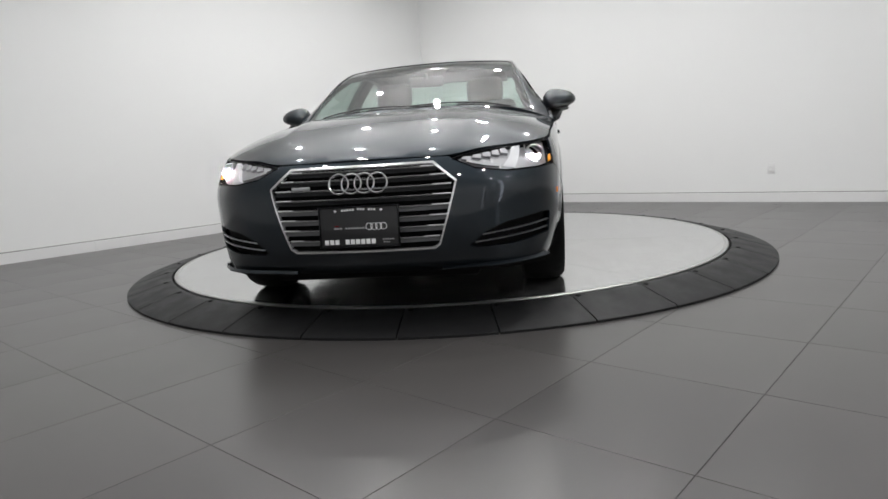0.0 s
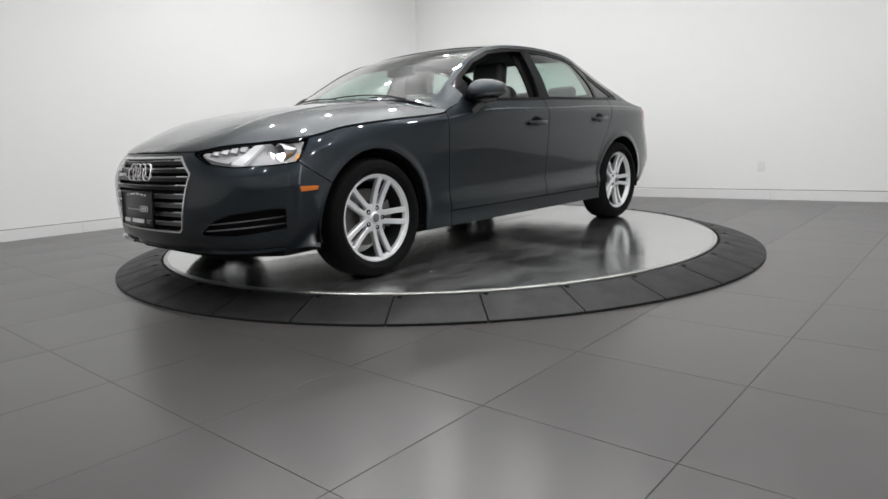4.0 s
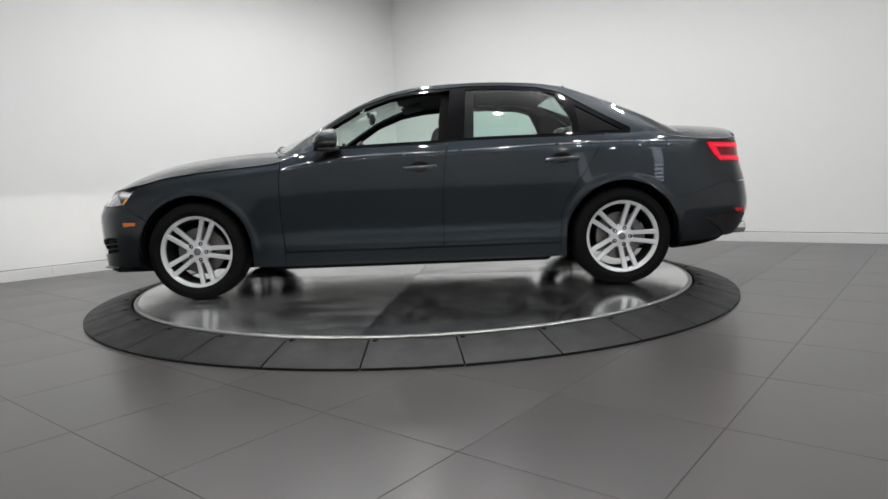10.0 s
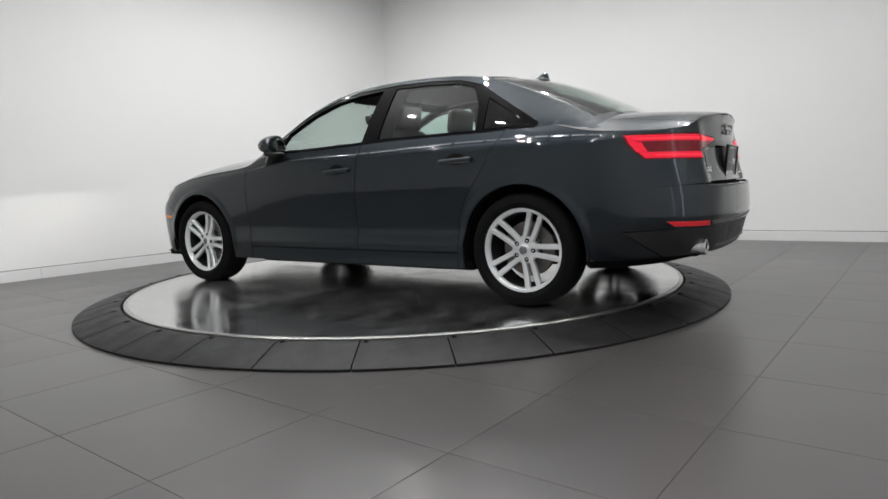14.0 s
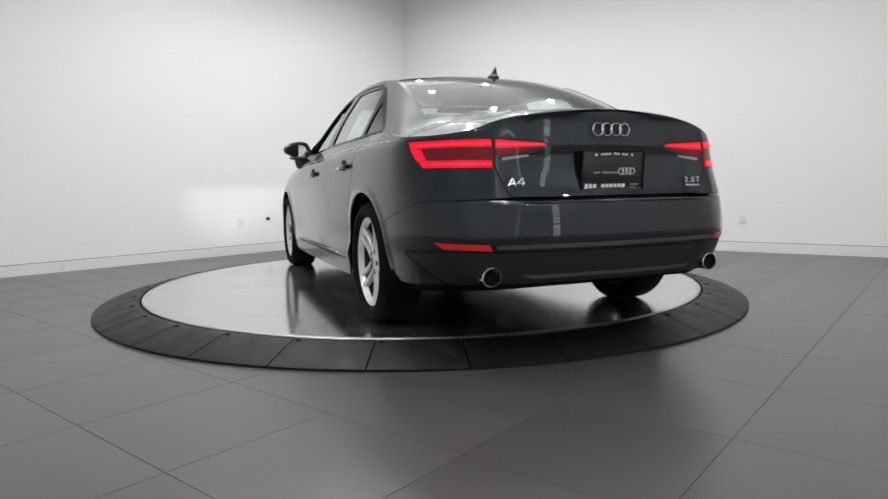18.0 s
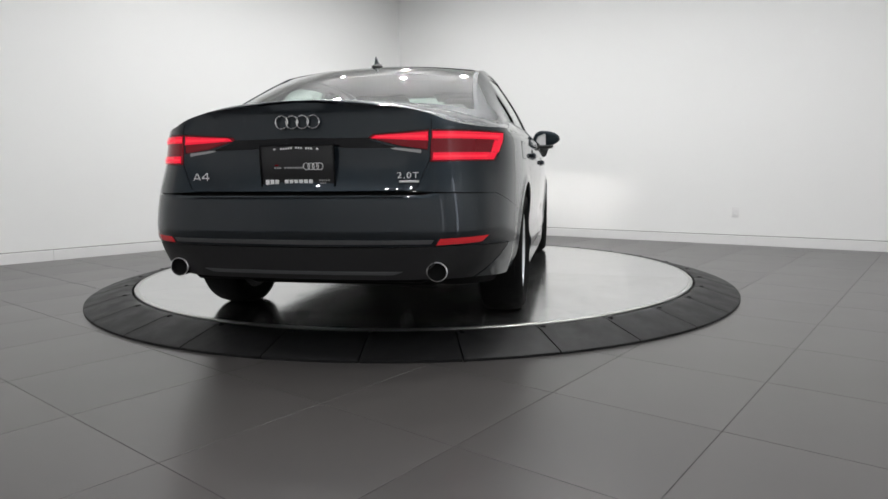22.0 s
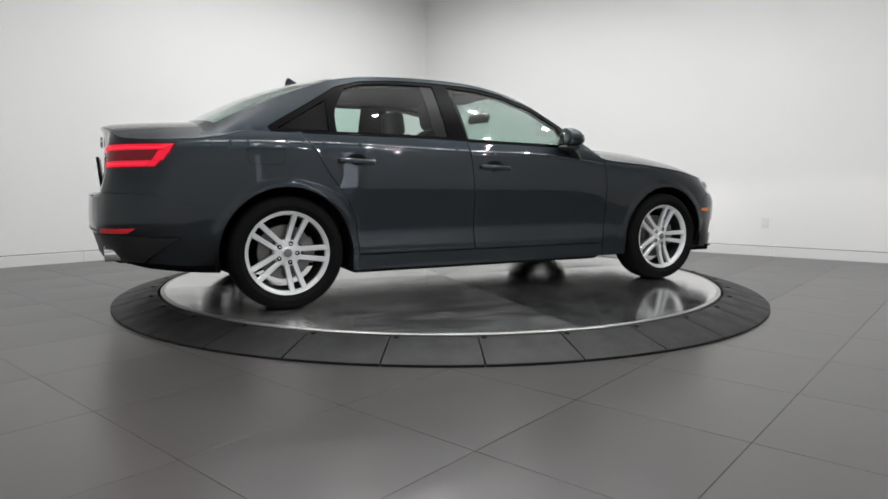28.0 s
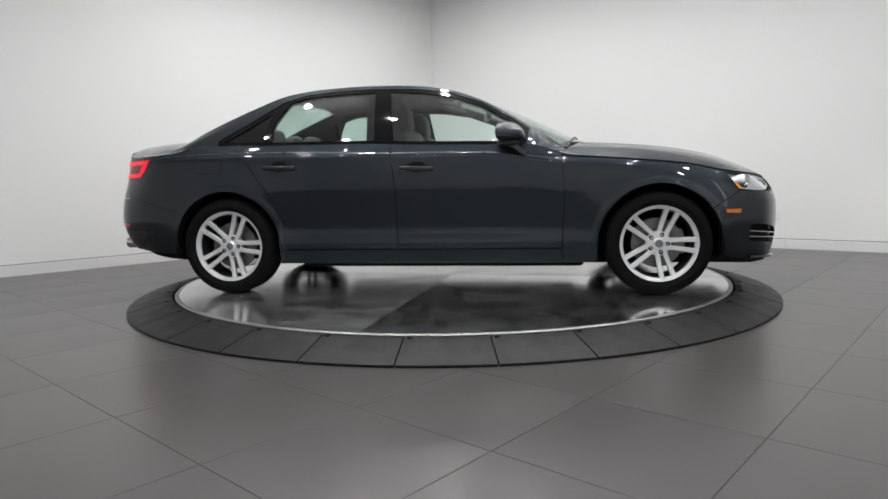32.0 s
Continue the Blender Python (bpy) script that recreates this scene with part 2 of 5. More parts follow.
def box_bm(sx, sy, sz, bevel=0.0, at=(0, 0, 0), bm=None, turn=None, segments=2):
    own = bm is None
    bm = bm or bmesh.new()
    m = Matrix.Translation(at) @ (turn or Matrix()) @ Matrix.Diagonal((sx, sy, sz, 1))
    made = bmesh.ops.create_cube(bm, size=1.0, matrix=m)
    if bevel:
        edges = list({e for v in made["verts"] for e in v.link_edges})
        bmesh.ops.bevel(bm, geom=edges, offset=bevel, segments=segments, affect="EDGES", profile=0.5)
    return bm


def lathe(profile, steps=48, axis="Y", closed=True, arc=(0, 360)):
    """Verts and faces of a profile of (radius, along) turned round an axis."""
    a0, a1 = radians(arc[0]), radians(arc[1])
    full = abs(arc[1] - arc[0]) >= 360
    n = steps if full else steps + 1
    verts, faces = [], []
    for i in range(n):
        a = a0 + (a1 - a0) * i / steps
        for r, h in profile:
            c, s = r * math.cos(a), r * math.sin(a)
            verts.append((c, h, s) if axis == "Y" else (c, s, h))
    k = len(profile)
    for i in range(steps):
        j = (i + 1) % n
        for q in range(k if closed else k - 1):
            r = (q + 1) % k
            faces.append((i * k + q, j * k + q, j * k + r, i * k + r))
    return verts, faces


def solid(name, verts, faces, mat, parent=None, label="", smooth=True, m=None):
    bm = bmesh.new()
    vs = [bm.verts.new(v) for v in verts]
    for f in faces:
        try:
            bm.faces.new([vs[i] for i in f])
        except ValueError:
            pass
    bmesh.ops.remove_doubles(bm, verts=bm.verts, dist=1e-6)
    return from_bm(name, bm, mat, parent, label, smooth, m)


# ---- room ----
CORNER = Vector((-0.24, 4.97))
LEFT_DIR = Vector((-math.cos(radians(45.6)), -math.sin(radians(45.6))))
RIGHT_DIR = Vector((math.cos(radians(36.7)), -math.sin(radians(36.7))))
ROOM = [CORNER, CORNER + 9.3 * LEFT_DIR, Vector((-4.4, -7.0)), Vector((2.65, -7.0)), CORNER + 9.8 * RIGHT_DIR]
WALL_NAMES = ["wall_west", "wall_southwest", "wall_south", "wall_southeast", "wall_east"]


def build_room():
    n = len(ROOM)
    for i in range(n):
        a, b = ROOM[i], ROOM[(i + 1) % n]
        d = (b - a).normalized()
        out = Vector((d.y, -d.x))
        if out.dot(a - Vector((0, -1))) < 0:
            out = -out
        mat = WALL if i in (0, n - 1) else BACKWALL
        a2, b2 = a - d * 0.2, b + d * 0.2
        low = [a, b, b2 + out * 0.2, a2 + out * 0.2]
        verts = [(*p, z) for z in (0, CEILING_Z) for p in low]
        faces = [(0, 1, 2, 3), (4, 5, 6, 7), (0, 1, 5, 4), (1, 2, 6, 5), (2, 3, 7, 6), (3, 0, 4, 7)]
        solid(WALL_NAMES[i], verts, faces, mat, smooth=False)
        tagged(bpy.data.objects[WALL_NAMES[i]], "smooth white painted wall" if mat is WALL else "unseen light grey wall closing the room behind the viewer", "wall", kind="structure")
        if mat is WALL:
            ins = -out
            length = (b - a).length
            s = 0.0
            while s < length - 0.01:
                e = min(length, s + 2.44)
                p, q = a + d * (s + 0.0015), a + d * (e - 0.0015)
                prof = [(0.0, 0.0), (0.014, 0.0), (0.014, 0.100), (0.012, 0.104), (0.0, 0.104)]
                verts = [(*(c + ins * t), z) for c in (p, q) for t, z in prof]
                k = len(prof)
                faces = [(j, (j + 1) % k, k + (j + 1) % k, k + j) for j in range(k)] + [tuple(range(k)), tuple(range(k, 2 * k))]
                solid("baseboard", verts, faces, TRIM, smooth=False)
                tagged(scene.collection.objects[-1], "white painted baseboard along the wall", "baseboard", kind="structure")
                # raised grey strip whose colour stands in for a reveal's shadow line
                strip = [(0.0, 0.1045), (0.003, 0.1045), (0.003, 0.113), (0.0, 0.113)]
                verts = [(*(c + ins * t), z) for c in (p, q) for t, z in strip]
                faces = [(j, (j + 1) % 4, 4 + (j + 1) % 4, 4 + j) for j in range(4)] + [(0, 1, 2, 3), (4, 5, 6, 7)]
                tagged(solid("trim", verts, faces, REVEAL_SHADE, smooth=False), "thin grey strip for the shadow line above the baseboard", "trim", kind="structure")
                s = e
    low = [(*p, CEILING_Z) for p in ROOM]
    top = [(*p, CEILING_Z + 0.15) for p in ROOM]
    k = len(ROOM)
    faces = [tuple(range(k)), tuple(range(k, 2 * k))] + [(j, (j + 1) % k, k + (j + 1) % k, k + j) for j in range(k)]
    tagged(solid("ceiling", low + top, faces, CEIL, smooth=False), "plain white painted ceiling", "ceiling", kind="structure")
    low = [(*p, -0.3) for p in ROOM]
    top = [(*p, -0.0016) for p in ROOM]
    ob = solid("floor", low + top, faces, GROUT, smooth=False)
    tagged(ob, "dark grey square porcelain tile floor with thin joints", "floor", kind="structure")
    return ob


floor = build_room()


def pendants():
    """Small ceiling pendants: a canopy, a thin stem and a socket cap above the globe of light."""
    first = None
    for x, y in PENDANTS:
        if first is None:
            first = tagged(new("pendant_light"), "small white pendant light hanging from the ceiling, switched on", "pendant light", "ceiling pendants")
            v, f = lathe([(0.0, 0.0), (0.06, 0.0), (0.06, -0.015), (0.045, -0.025), (0.0, -0.025)], 20, "Z", False)
            solid("canopy", v, f, TRIM, first)
            v, f = lathe([(0.006, -0.02), (0.006, PENDANT_Z - CEILING_Z + 0.12)], 8, "Z", False)
            solid("stem", v, f, TRIM, first)
            v, f = lathe([(0.0, 0.13), (0.022, 0.13), (0.035, 0.115), (0.035, 0.098), (0.0, 0.098)], 16, "Z", False)
            v = [(a, b, c + PENDANT_Z - CEILING_Z) for a, b, c in v]
            solid("socket_cap", v, f, TRIM, first)
            first.matrix_basis = pose(x, y, CEILING_Z)
        else:
            copy_thing(first, pose(x, y, CEILING_Z))


pendants()

TILE_O, TILE_SIZE, TILE_TURN = Vector((-0.356, -2.8035)), 0.603, 49.07


def inside_room(p, margin=0.0):
    n = len(ROOM)
    for i in range(n):
        a, b = ROOM[i], ROOM[(i + 1) % n]
        d = (b - a).normalized()
        side = d.x * (p.y - a.y) - d.y * (p.x - a.x)
        if side < margin:
            return False
    return True


def cut_tile(poly):
    """A tile cut to the line of the walls."""
    n = len(ROOM)
    for i in range(n):
        a, b = ROOM[i], ROOM[(i + 1) % n]
        d = (b - a).normalized()
        depth = [d.x * (p.y - a.y) - d.y * (p.x - a.x) - 0.003 for p in poly]
        out = []
        for k, p in enumerate(poly):
            q, s, e = poly[k - 1], depth[k - 1], depth[k]
            if s * e < 0:
                out.append(q + (p - q) * (s / (s - e)))
            if e >= 0:
                out.append(p)
        poly = out
        if len(poly) < 3:
            return
    k = len(poly)
    verts = [(p.x, p.y, z) for z in (0.0, -0.008) for p in poly]
    faces = [tuple(range(k))] + [(j, k + j, k + (j + 1) % k, (j + 1) % k) for j in range(k)]
    ob = solid("floor_tile", verts, faces, TILE, smooth=False)
    ob.parent = floor


def build_tiles():
    h = TILE_SIZE / 2 - 0.0012
    b = 0.0005
    verts = [(-h, -h, -0.008), (h, -h, -0.008), (h, h, -0.008), (-h, h, -0.008)]
    verts += [(-h, -h, -b), (h, -h, -b), (h, h, -b), (-h, h, -b)]
    verts += [(-h + b, -h + b, 0), (h - b, -h + b, 0), (h - b, h - b, 0), (-h + b, h - b, 0)]
    faces = [(8, 9, 10, 11)]
    for j in range(4):
        k = (j + 1) % 4
        faces += [(j, k, 4 + k, 4 + j), (4 + j, 4 + k, 8 + k, 8 + j)]
    me = bpy.data.meshes.new("floor_tile")
    me.from_pydata(verts, [], faces)
    me.materials.append(TILE)
    v = Vector((math.cos(radians(TILE_TURN)), math.sin(radians(TILE_TURN))))
    u = Vector((v.y, -v.x))
    sites = []
    for i in range(-16, 17):
        for j in range(-16, 17):
            c = TILE_O + u * (i + 0.5) * TILE_SIZE + v * (j + 0.5) * TILE_SIZE
            corners = [c + u * a * h + v * q * h for a, q in ((-1, -1), (1, -1), (1, 1), (-1, 1))]
            if all(inside_room(p, 0.003) for p in corners):
                sites.append((c - Vector((0, -1.2)), c))
            else:
                cut_tile(corners)
    sites.sort(key=lambda s: s[0].length)
    for k, (_, c) in enumerate(sites[:300]):
        ob = new("floor_tile", me)
        ob.parent = floor
        ob.matrix_basis = pose(c.x, c.y, 0, 0, 0, TILE_TURN)
    rest_v, rest_f = [], []
    for _, c in sites[300:]:
        m = pose(c.x, c.y, 0, 0, 0, TILE_TURN)
        o = len(rest_v)
        rest_v += [tuple(m @ Vector(p)) for p in verts]
        rest_f += [tuple(q + o for q in f) for f in faces]
    if rest_v:
        ob = mesh_object("floor_tiles", rest_v, rest_f, TILE)
        ob.parent = floor
        tagged(ob, kind="stuff")


# ---- turntable ----
SEGMENTS = 32
SEG_PHASE = -96.55


def build_turntable():
    base = tagged(new("turntable_ramp"), "low black rubber ramp ring of wedge segments round the turntable", "ramp")
    step = 360.0 / SEGMENTS
    gap = 0.09
    prof = [(DISC_R + 0.012, 0.0), (DISC_R + 0.012, DISC_Z - 0.006), (DISC_R + 0.02, DISC_Z - 0.002), (DISC_R + 0.06, DISC_Z - 0.003),
            (RAMP_R - 0.012, 0.018), (RAMP_R, 0.012), (RAMP_R, 0.0)]
    verts, faces = lathe(prof, 6, "Z", True, (gap, step - gap))
    k = len(prof)
    faces += [tuple(range(k)), tuple(range(6 * k, 7 * k))]
    seg = solid("segment", verts, faces, RUBBER, base, smooth=True)
    bolt_v, bolt_f = lathe([(0.0, 0.004), (0.011, 0.004), (0.014, 0.001), (0.014, -0.01)], 10, "Z", False)
    bolt = solid("bolt", bolt_v, bolt_f, BLACK, seg, "black countersunk bolt")
    r, a = DISC_R + 0.055, radians(0.8)
    bolt.matrix_basis = pose(r * math.cos(a), r * math.sin(a), DISC_Z - 0.003)
    seg.matrix_basis = pose(0, 0, 0, 0, 0, SEG_PHASE)
    for i in range(1, SEGMENTS):
        copy_thing(seg, pose(0, 0, 0, 0, 0, SEG_PHASE + i * step))
    v, f = lathe([(DISC_R - 0.03, -0.002), (DISC_R + 0.013, -0.002), (DISC_R + 0.013, DISC_Z - 0.02), (DISC_R - 0.03, DISC_Z - 0.02)], 96, "Z")
    tagged(solid("shadow_gap", v, f, BLACK, base), "black recessed gap between ramp and disc")
    disc = tagged(new("turntable"), "round polished steel turntable disc carrying the car", "turntable")
    disc.matrix_basis = pose(0, 0, 0)
    # a bright rolled edge
    edge = [(DISC_R - 0.004, 0.004), (DISC_R - 0.004, DISC_Z - 0.004), (DISC_R - 0.008, DISC_Z), (DISC_R - 0.03, DISC_Z), (DISC_R - 0.03, 0.004)]
    v, f = lathe(edge, 128, "Z")
    tagged(solid("rim", v, f, STEEL_EDGE, disc), "bright steel edge band")
    # eight plates with fine radial seams
    r = DISC_R - 0.032
    fine = 0.0016
    for i in range(8):
        a0 = radians(-5.7 + 45 * i)
        pts = []
        for q in range(17):
            a = a0 + radians(45) * q / 16
            pts.append((r * math.cos(a), r * math.sin(a)))
        mid = a0 + radians(22.5)
        push = fine / math.sin(radians(22.5))
        ring = [(0.0, 0.0)] + pts
        ring = [(x + push * math.cos(mid) * (0.4 if k else 1), y + push * math.sin(mid) * (0.4 if k else 1)) for k, (x, y) in enumerate(ring)]
        bm = bmesh.new()
        top = bm.faces.new([bm.verts.new((x, y, DISC_Z)) for x, y in ring])
        ext = bmesh.ops.extrude_face_region(bm, geom=[top])
        bmesh.ops.translate(bm, verts=[e for e in ext["geom"] if isinstance(e, bmesh.types.BMVert)], vec=(0, 0, -0.03))
        from_bm("plate", bm, STEEL_CROSS if i in (2, 3, 6, 7) else STEEL, disc)
    v, f = lathe([(0.0, 0.002), (r, 0.002), (r, DISC_Z - 0.032), (0.0, DISC_Z - 0.032)], 64, "Z", False)
    solid("drum", v, f, UNDER, disc)
    return disc


disc = build_turntable()


# ---- wall fittings ----
def on_wall(origin_dir, start, wall_a, wall_d):
    """Where a level line from start meets a wall."""
    d, w = Vector(origin_dir), wall_d
    det = d.x * -w.y + d.y * w.x
    r = wall_a - start
    k = (r.x * -w.y + r.y * w.x) / det
    return start + d * k, k


def wall_plate(name, p, z, d, w, h, mat, label, category, slots=True):
    inn = Vector((d.y, -d.x))
    if inn.dot(Vector((0, -2)) - p) < 0:
        inn = -inn
    m = Matrix(((d.x, -inn.x, 0, p.x + inn.x * 0.003), (d.y, -inn.y, 0, p.y + inn.y * 0.003), (0, 0, 1, z), (0, 0, 0, 1)))
    ob = tagged(from_bm(name, box_bm(w, 0.006, h, 0.002), mat, smooth=True, m=m), label, category)
    if slots:
        for dz in (-0.02, 0.02):
            from_bm("socket", box_bm(0.032, 0.004, 0.026, 0.002, (0, -0.003, dz)), TRIM, ob, smooth=True)
    return ob


EYE = Vector((0.0, -5.035))
for way, (wa, wd), z in (((0.452, 0.89), (CORNER, RIGHT_DIR), 0.37), ((-0.272, 0.961), (CORNER, LEFT_DIR), 0.385)):
    p, k = on_wall(way, EYE, wa, wd)
    wall_plate("wall_outlet", p, z, wd, 0.075, 0.115, TRIM, "white plastic wall outlet plate", "outlet")
p, k = on_wall((-0.234, 0.971), EYE, CORNER, LEFT_DIR)
wall_plate("wall_socket_black", p, 0.42, LEFT_DIR, 0.055, 0.04, PLASTIC, "small black cable socket on the wall", "socket", False)


def blind_window():
    """A tall window with lit blind slats, facing the back of the room."""
    a, b = ROOM[3], ROOM[4]
    d = (b - a).normalized()
    inn = Vector((-d.y, d.x))
    if inn.dot(Vector((0, -2)) - a) < 0:
        inn = -inn
    p = a + d * 1.48
    m = Matrix(((d.x, -inn.x, 0, p.x + inn.x * 0.01), (d.y, -inn.y, 0, p.y + inn.y * 0.01), (0, 0, 1, 0), (0, 0, 0, 1)))
    win = tagged(new("window_1"), "tall window with daylight behind horizontal blind slats", "window", kind="structure")
    win.matrix_basis = m
    for sg in (1, -1):
        from_bm("window_frame", box_bm(0.05, 0.05, 3.4, 0.006, (sg * 0.145, 0, 1.8)), TRIM, win, smooth=True)
        from_bm("window_frame", box_bm(0.34, 0.05, 0.05, 0.006, (0, 0, 1.8 + sg * 1.72)), TRIM, win, smooth=True)
    me = None
    for k in range(33):
        if me is None:
            ob = from_bm("slat", box_bm(0.24, 0.006, 0.055, 0.002), DAYLIGHT, win, smooth=True)
            me = ob.data
        else:
            ob = new("slat", me)
            ob.parent = win
        ob.matrix_basis = pose(0, 0, 0.17 + k * 0.1)


DAYLIGHT = glow("daylit_slat", (0.78, 0.86, 1.0), 3.6, (0.6, 0.6, 0.6))
blind_window()


def side_light():
    """A slim upright window in the wall behind the viewer."""
    win = tagged(new("window_2"), "slim upright window with daylight behind frosted glass", "window", kind="structure")
    win.matrix_basis = pose(2.36, -6.985, 0)
    for sg in (1, -1):
        from_bm("window_frame", box_bm(0.035, 0.04, 2.3, 0.005, (sg * 0.105, 0, 1.25)), TRIM, win, smooth=True)
        from_bm("window_frame", box_bm(0.245, 0.04, 0.035, 0.005, (0, 0, 1.25 + sg * 1.168)), TRIM, win, smooth=True)
    from_bm("pane", box_bm(0.17, 0.008, 2.29, 0.002, (0, 0, 1.25)), FROSTED, win, smooth=True)


FROSTED = glow("frosted_daylight", (0.85, 0.9, 1.0), 0.9, (0.6, 0.6, 0.6))
side_light()

# ---- car body surfaces ----
def pchip(keys):
    xs = np.array([k[0] for k in keys], float)
    ys = np.array([k[1] for k in keys], float)
    order = np.argsort(xs)
    xs, ys = xs[order], ys[order]
    h, d = np.diff(xs), np.diff(ys) / np.diff(xs)
    m = np.zeros_like(ys)
    for i in range(1, len(xs) - 1):
        if d[i - 1] * d[i] > 0:
            a, b = 2 * h[i] + h[i - 1], h[i] + 2 * h[i - 1]
            m[i] = (a + b) / (a / d[i - 1] + b / d[i])
    m[0], m[-1] = d[0], d[-1]

    def value(x):
        x = np.clip(np.asarray(x, float), xs[0], xs[-1])
        i = np.clip(np.searchsorted(xs, x) - 1, 0, len(h) - 1)
        t = (x - xs[i]) / h[i]
        return ((2 * t**3 - 3 * t**2 + 1) * ys[i] + (t**3 - 2 * t**2 + t) * h[i] * m[i]
                + (3 * t**2 - 2 * t**3) * ys[i + 1] + (t**3 - t**2) * h[i] * m[i + 1])
    return value


# the widest outline seen from above, from the nose round one side to the tail
PLAN = [(2.285, 0), (2.275, .20), (2.243, .40), (2.182, .59), (2.068, .752), (1.895, .858), (1.65, .890), (1.2, .900), (.6, .913), (0, .919),
        (-.6, .916), (-1.2, .908), (-1.6, .899), (-1.9, .875), (-2.1, .828), (-2.262, .745), (-2.36, .60), (-2.402, .40), (-2.42, .2), (-2.425, 0)]


def smooth_plan():
    p = [Vector((x, y)) for x, y in PLAN]
    p = [Vector((p[1].x, -p[1].y))] + p + [Vector((p[-2].x, -p[-2].y))]
    out = []
    for i in range(1, len(p) - 2):
        for k in range(24):
            t = k / 24
            a, b, c, d = p[i - 1], p[i], p[i + 1], p[i + 2]
            out.append(0.5 * (2 * b + (c - a) * t + (2 * a - 5 * b + 4 * c - d) * t * t + (3 * b - a - 3 * c + d) * t**3))
    out.append(p[-2])
    a = np.array([tuple(v) for v in out])
    return a, np.concatenate([[0], np.cumsum(np.hypot(*np.diff(a, axis=0).T))])


PLAN_XY, PLAN_S = smooth_plan()
LENGTH = float(PLAN_S[-1])
half = len(PLAN_S) // 2


def sx(x):
    """Place along the outline at the given x."""
    return float(np.interp(-x, -PLAN_XY[:, 0], PLAN_S))


def sf(y):
    return float(np.interp(y, PLAN_XY[:half, 1], PLAN_S[:half]))


def sr(y):
    return float(np.interp(y, PLAN_XY[::-1, 1][:half], PLAN_S[::-1][:half]))


# how far the side lies inside that outline, by height, at places along it
NOSE = [(.15, .14), (.20, .09), (.24, .045), (.33, .014), (.45, .004), (.55, .010), (.62, .028), (.68, .055), (.72, .085), (.8, .2)]
CHEEK = [(.15, .09), (.20, .036), (.26, .018), (.36, .012), (.47, .006), (.56, .003), (.64, .03), (.70, .075), (.76, .14), (.85, .3)]
FENDER = [(.15, .12), (.20, .075), (.30, .03), (.45, .002), (.6, .0), (.68, .006), (.74, .022), (.78, .042), (.83, .075), (.90, .13), (1.0, .2)]
FLANK = [(.15, .06), (.20, .030), (.28, .022), (.36, .018), (.45, .012), (.58, .004), (.72, .002), (.80, .010), (.835, .020), (.865, .042), (.92, .085), (1.0, .14)]
DOOR = [(.15, .045), (.20, .019), (.27, .016), (.31, .0145), (.335, .011), (.36, .015), (.41, .028), (.44, .029), (.52, .020), (.62, .009), (.72, .002), (.84, .004),
        (.90, .009), (.95, .028), (1.02, .064), (1.1, .11)]
HAUNCH = [(.15, .15), (.20, .08), (.30, .03), (.45, .004), (.62, .0), (.80, .004), (.90, .012), (.95, .032), (1.02, .088), (1.1, .19)]
CORNER_R = [(.15, .22), (.25, .13), (.33, .06), (.42, .022), (.50, .004), (.56, .008), (.62, .016), (.68, .028), (.74, .044), (.80, .060), (.88, .074), (.93, .080), (.98, .094), (1.03, .118), (1.1, .22)]
TAIL = [(.15, .2), (.25, .10), (.30, .06), (.42, .022), (.50, .0), (.56, .002), (.62, .006), (.65, .011), (.654, .014), (.663, .060), (.667, .062), (.74, .085), (.80, .096), (.88, .099), (.93, .101), (.98, .102), (1.01, .098), (1.035, .086), (1.1, .09)]
PROFILES = [(0.0, NOSE), (sf(.40), NOSE), (sf(.70), CHEEK), (sx(1.70), FENDER), (sx(1.15), FLANK), (sx(.45), DOOR), (sx(-1.0), DOOR), (sx(-1.5), HAUNCH),
            (sx(-1.85), HAUNCH), (sr(.74), CORNER_R), (sr(.62), CORNER_R), (sr(.45), TAIL), (LENGTH, TAIL)]
GS, GZ = np.linspace(0, LENGTH, 420), np.linspace(.15, 1.1, 381)


def inset_table():
    cols = np.array([pchip(p)(GZ) for _, p in PROFILES])
    keys = [s for s, _ in PROFILES]
    return np.array([pchip(list(zip(keys, cols[:, j])))(GS) for j in range(len(GZ))]).T


INSET = inset_table()


def inset(s, z):
    a = np.clip(s / LENGTH * (len(GS) - 1), 0, len(GS) - 1.001)
    b = np.clip((z - .15) / .95 * (len(GZ) - 1), 0, len(GZ) - 1.001)
    i, j = a.astype(int), b.astype(int)
    a, b = a - i, b - j
    return (INSET[i, j] * (1 - a) + INSET[i + 1, j] * a) * (1 - b) + (INSET[i, j + 1] * (1 - a) + INSET[i + 1, j + 1] * a) * b


CREASE = pchip([(sx(1.14), .82), (sx(.84), .845), (sx(.41), .900), (sx(.11), .910), (sx(-.25), .914), (sx(-.77), .930), (sx(-.99), .937), (sx(-1.41), .940), (sx(-1.75), .932),
                (sx(-1.95), .922)])


def ease(t):
    t = np.clip(t, 0, 1)
    return t * t * (3 - 2 * t)


def relief(s, x, v):
    """The shoulder crease and the rolled lips of the wheel arches."""
    d = .012 * ease((v - CREASE(s)) / .011) * ease((.95 - x) / .5) * ease((x + 1.98) / .25)
    d = d + .0022 * np.exp(-((v - CREASE(s) + .008) / .006)**2) * ease((.95 - x) / .4) * ease((x + 1.98) / .2)
    for hx in (1.41, -1.41):
        r = np.hypot(x - hx, v - .322)
        d = d - .007 * (1 - ease((r - .384) / .042)) * ease((v - .25) / .1)
    return d


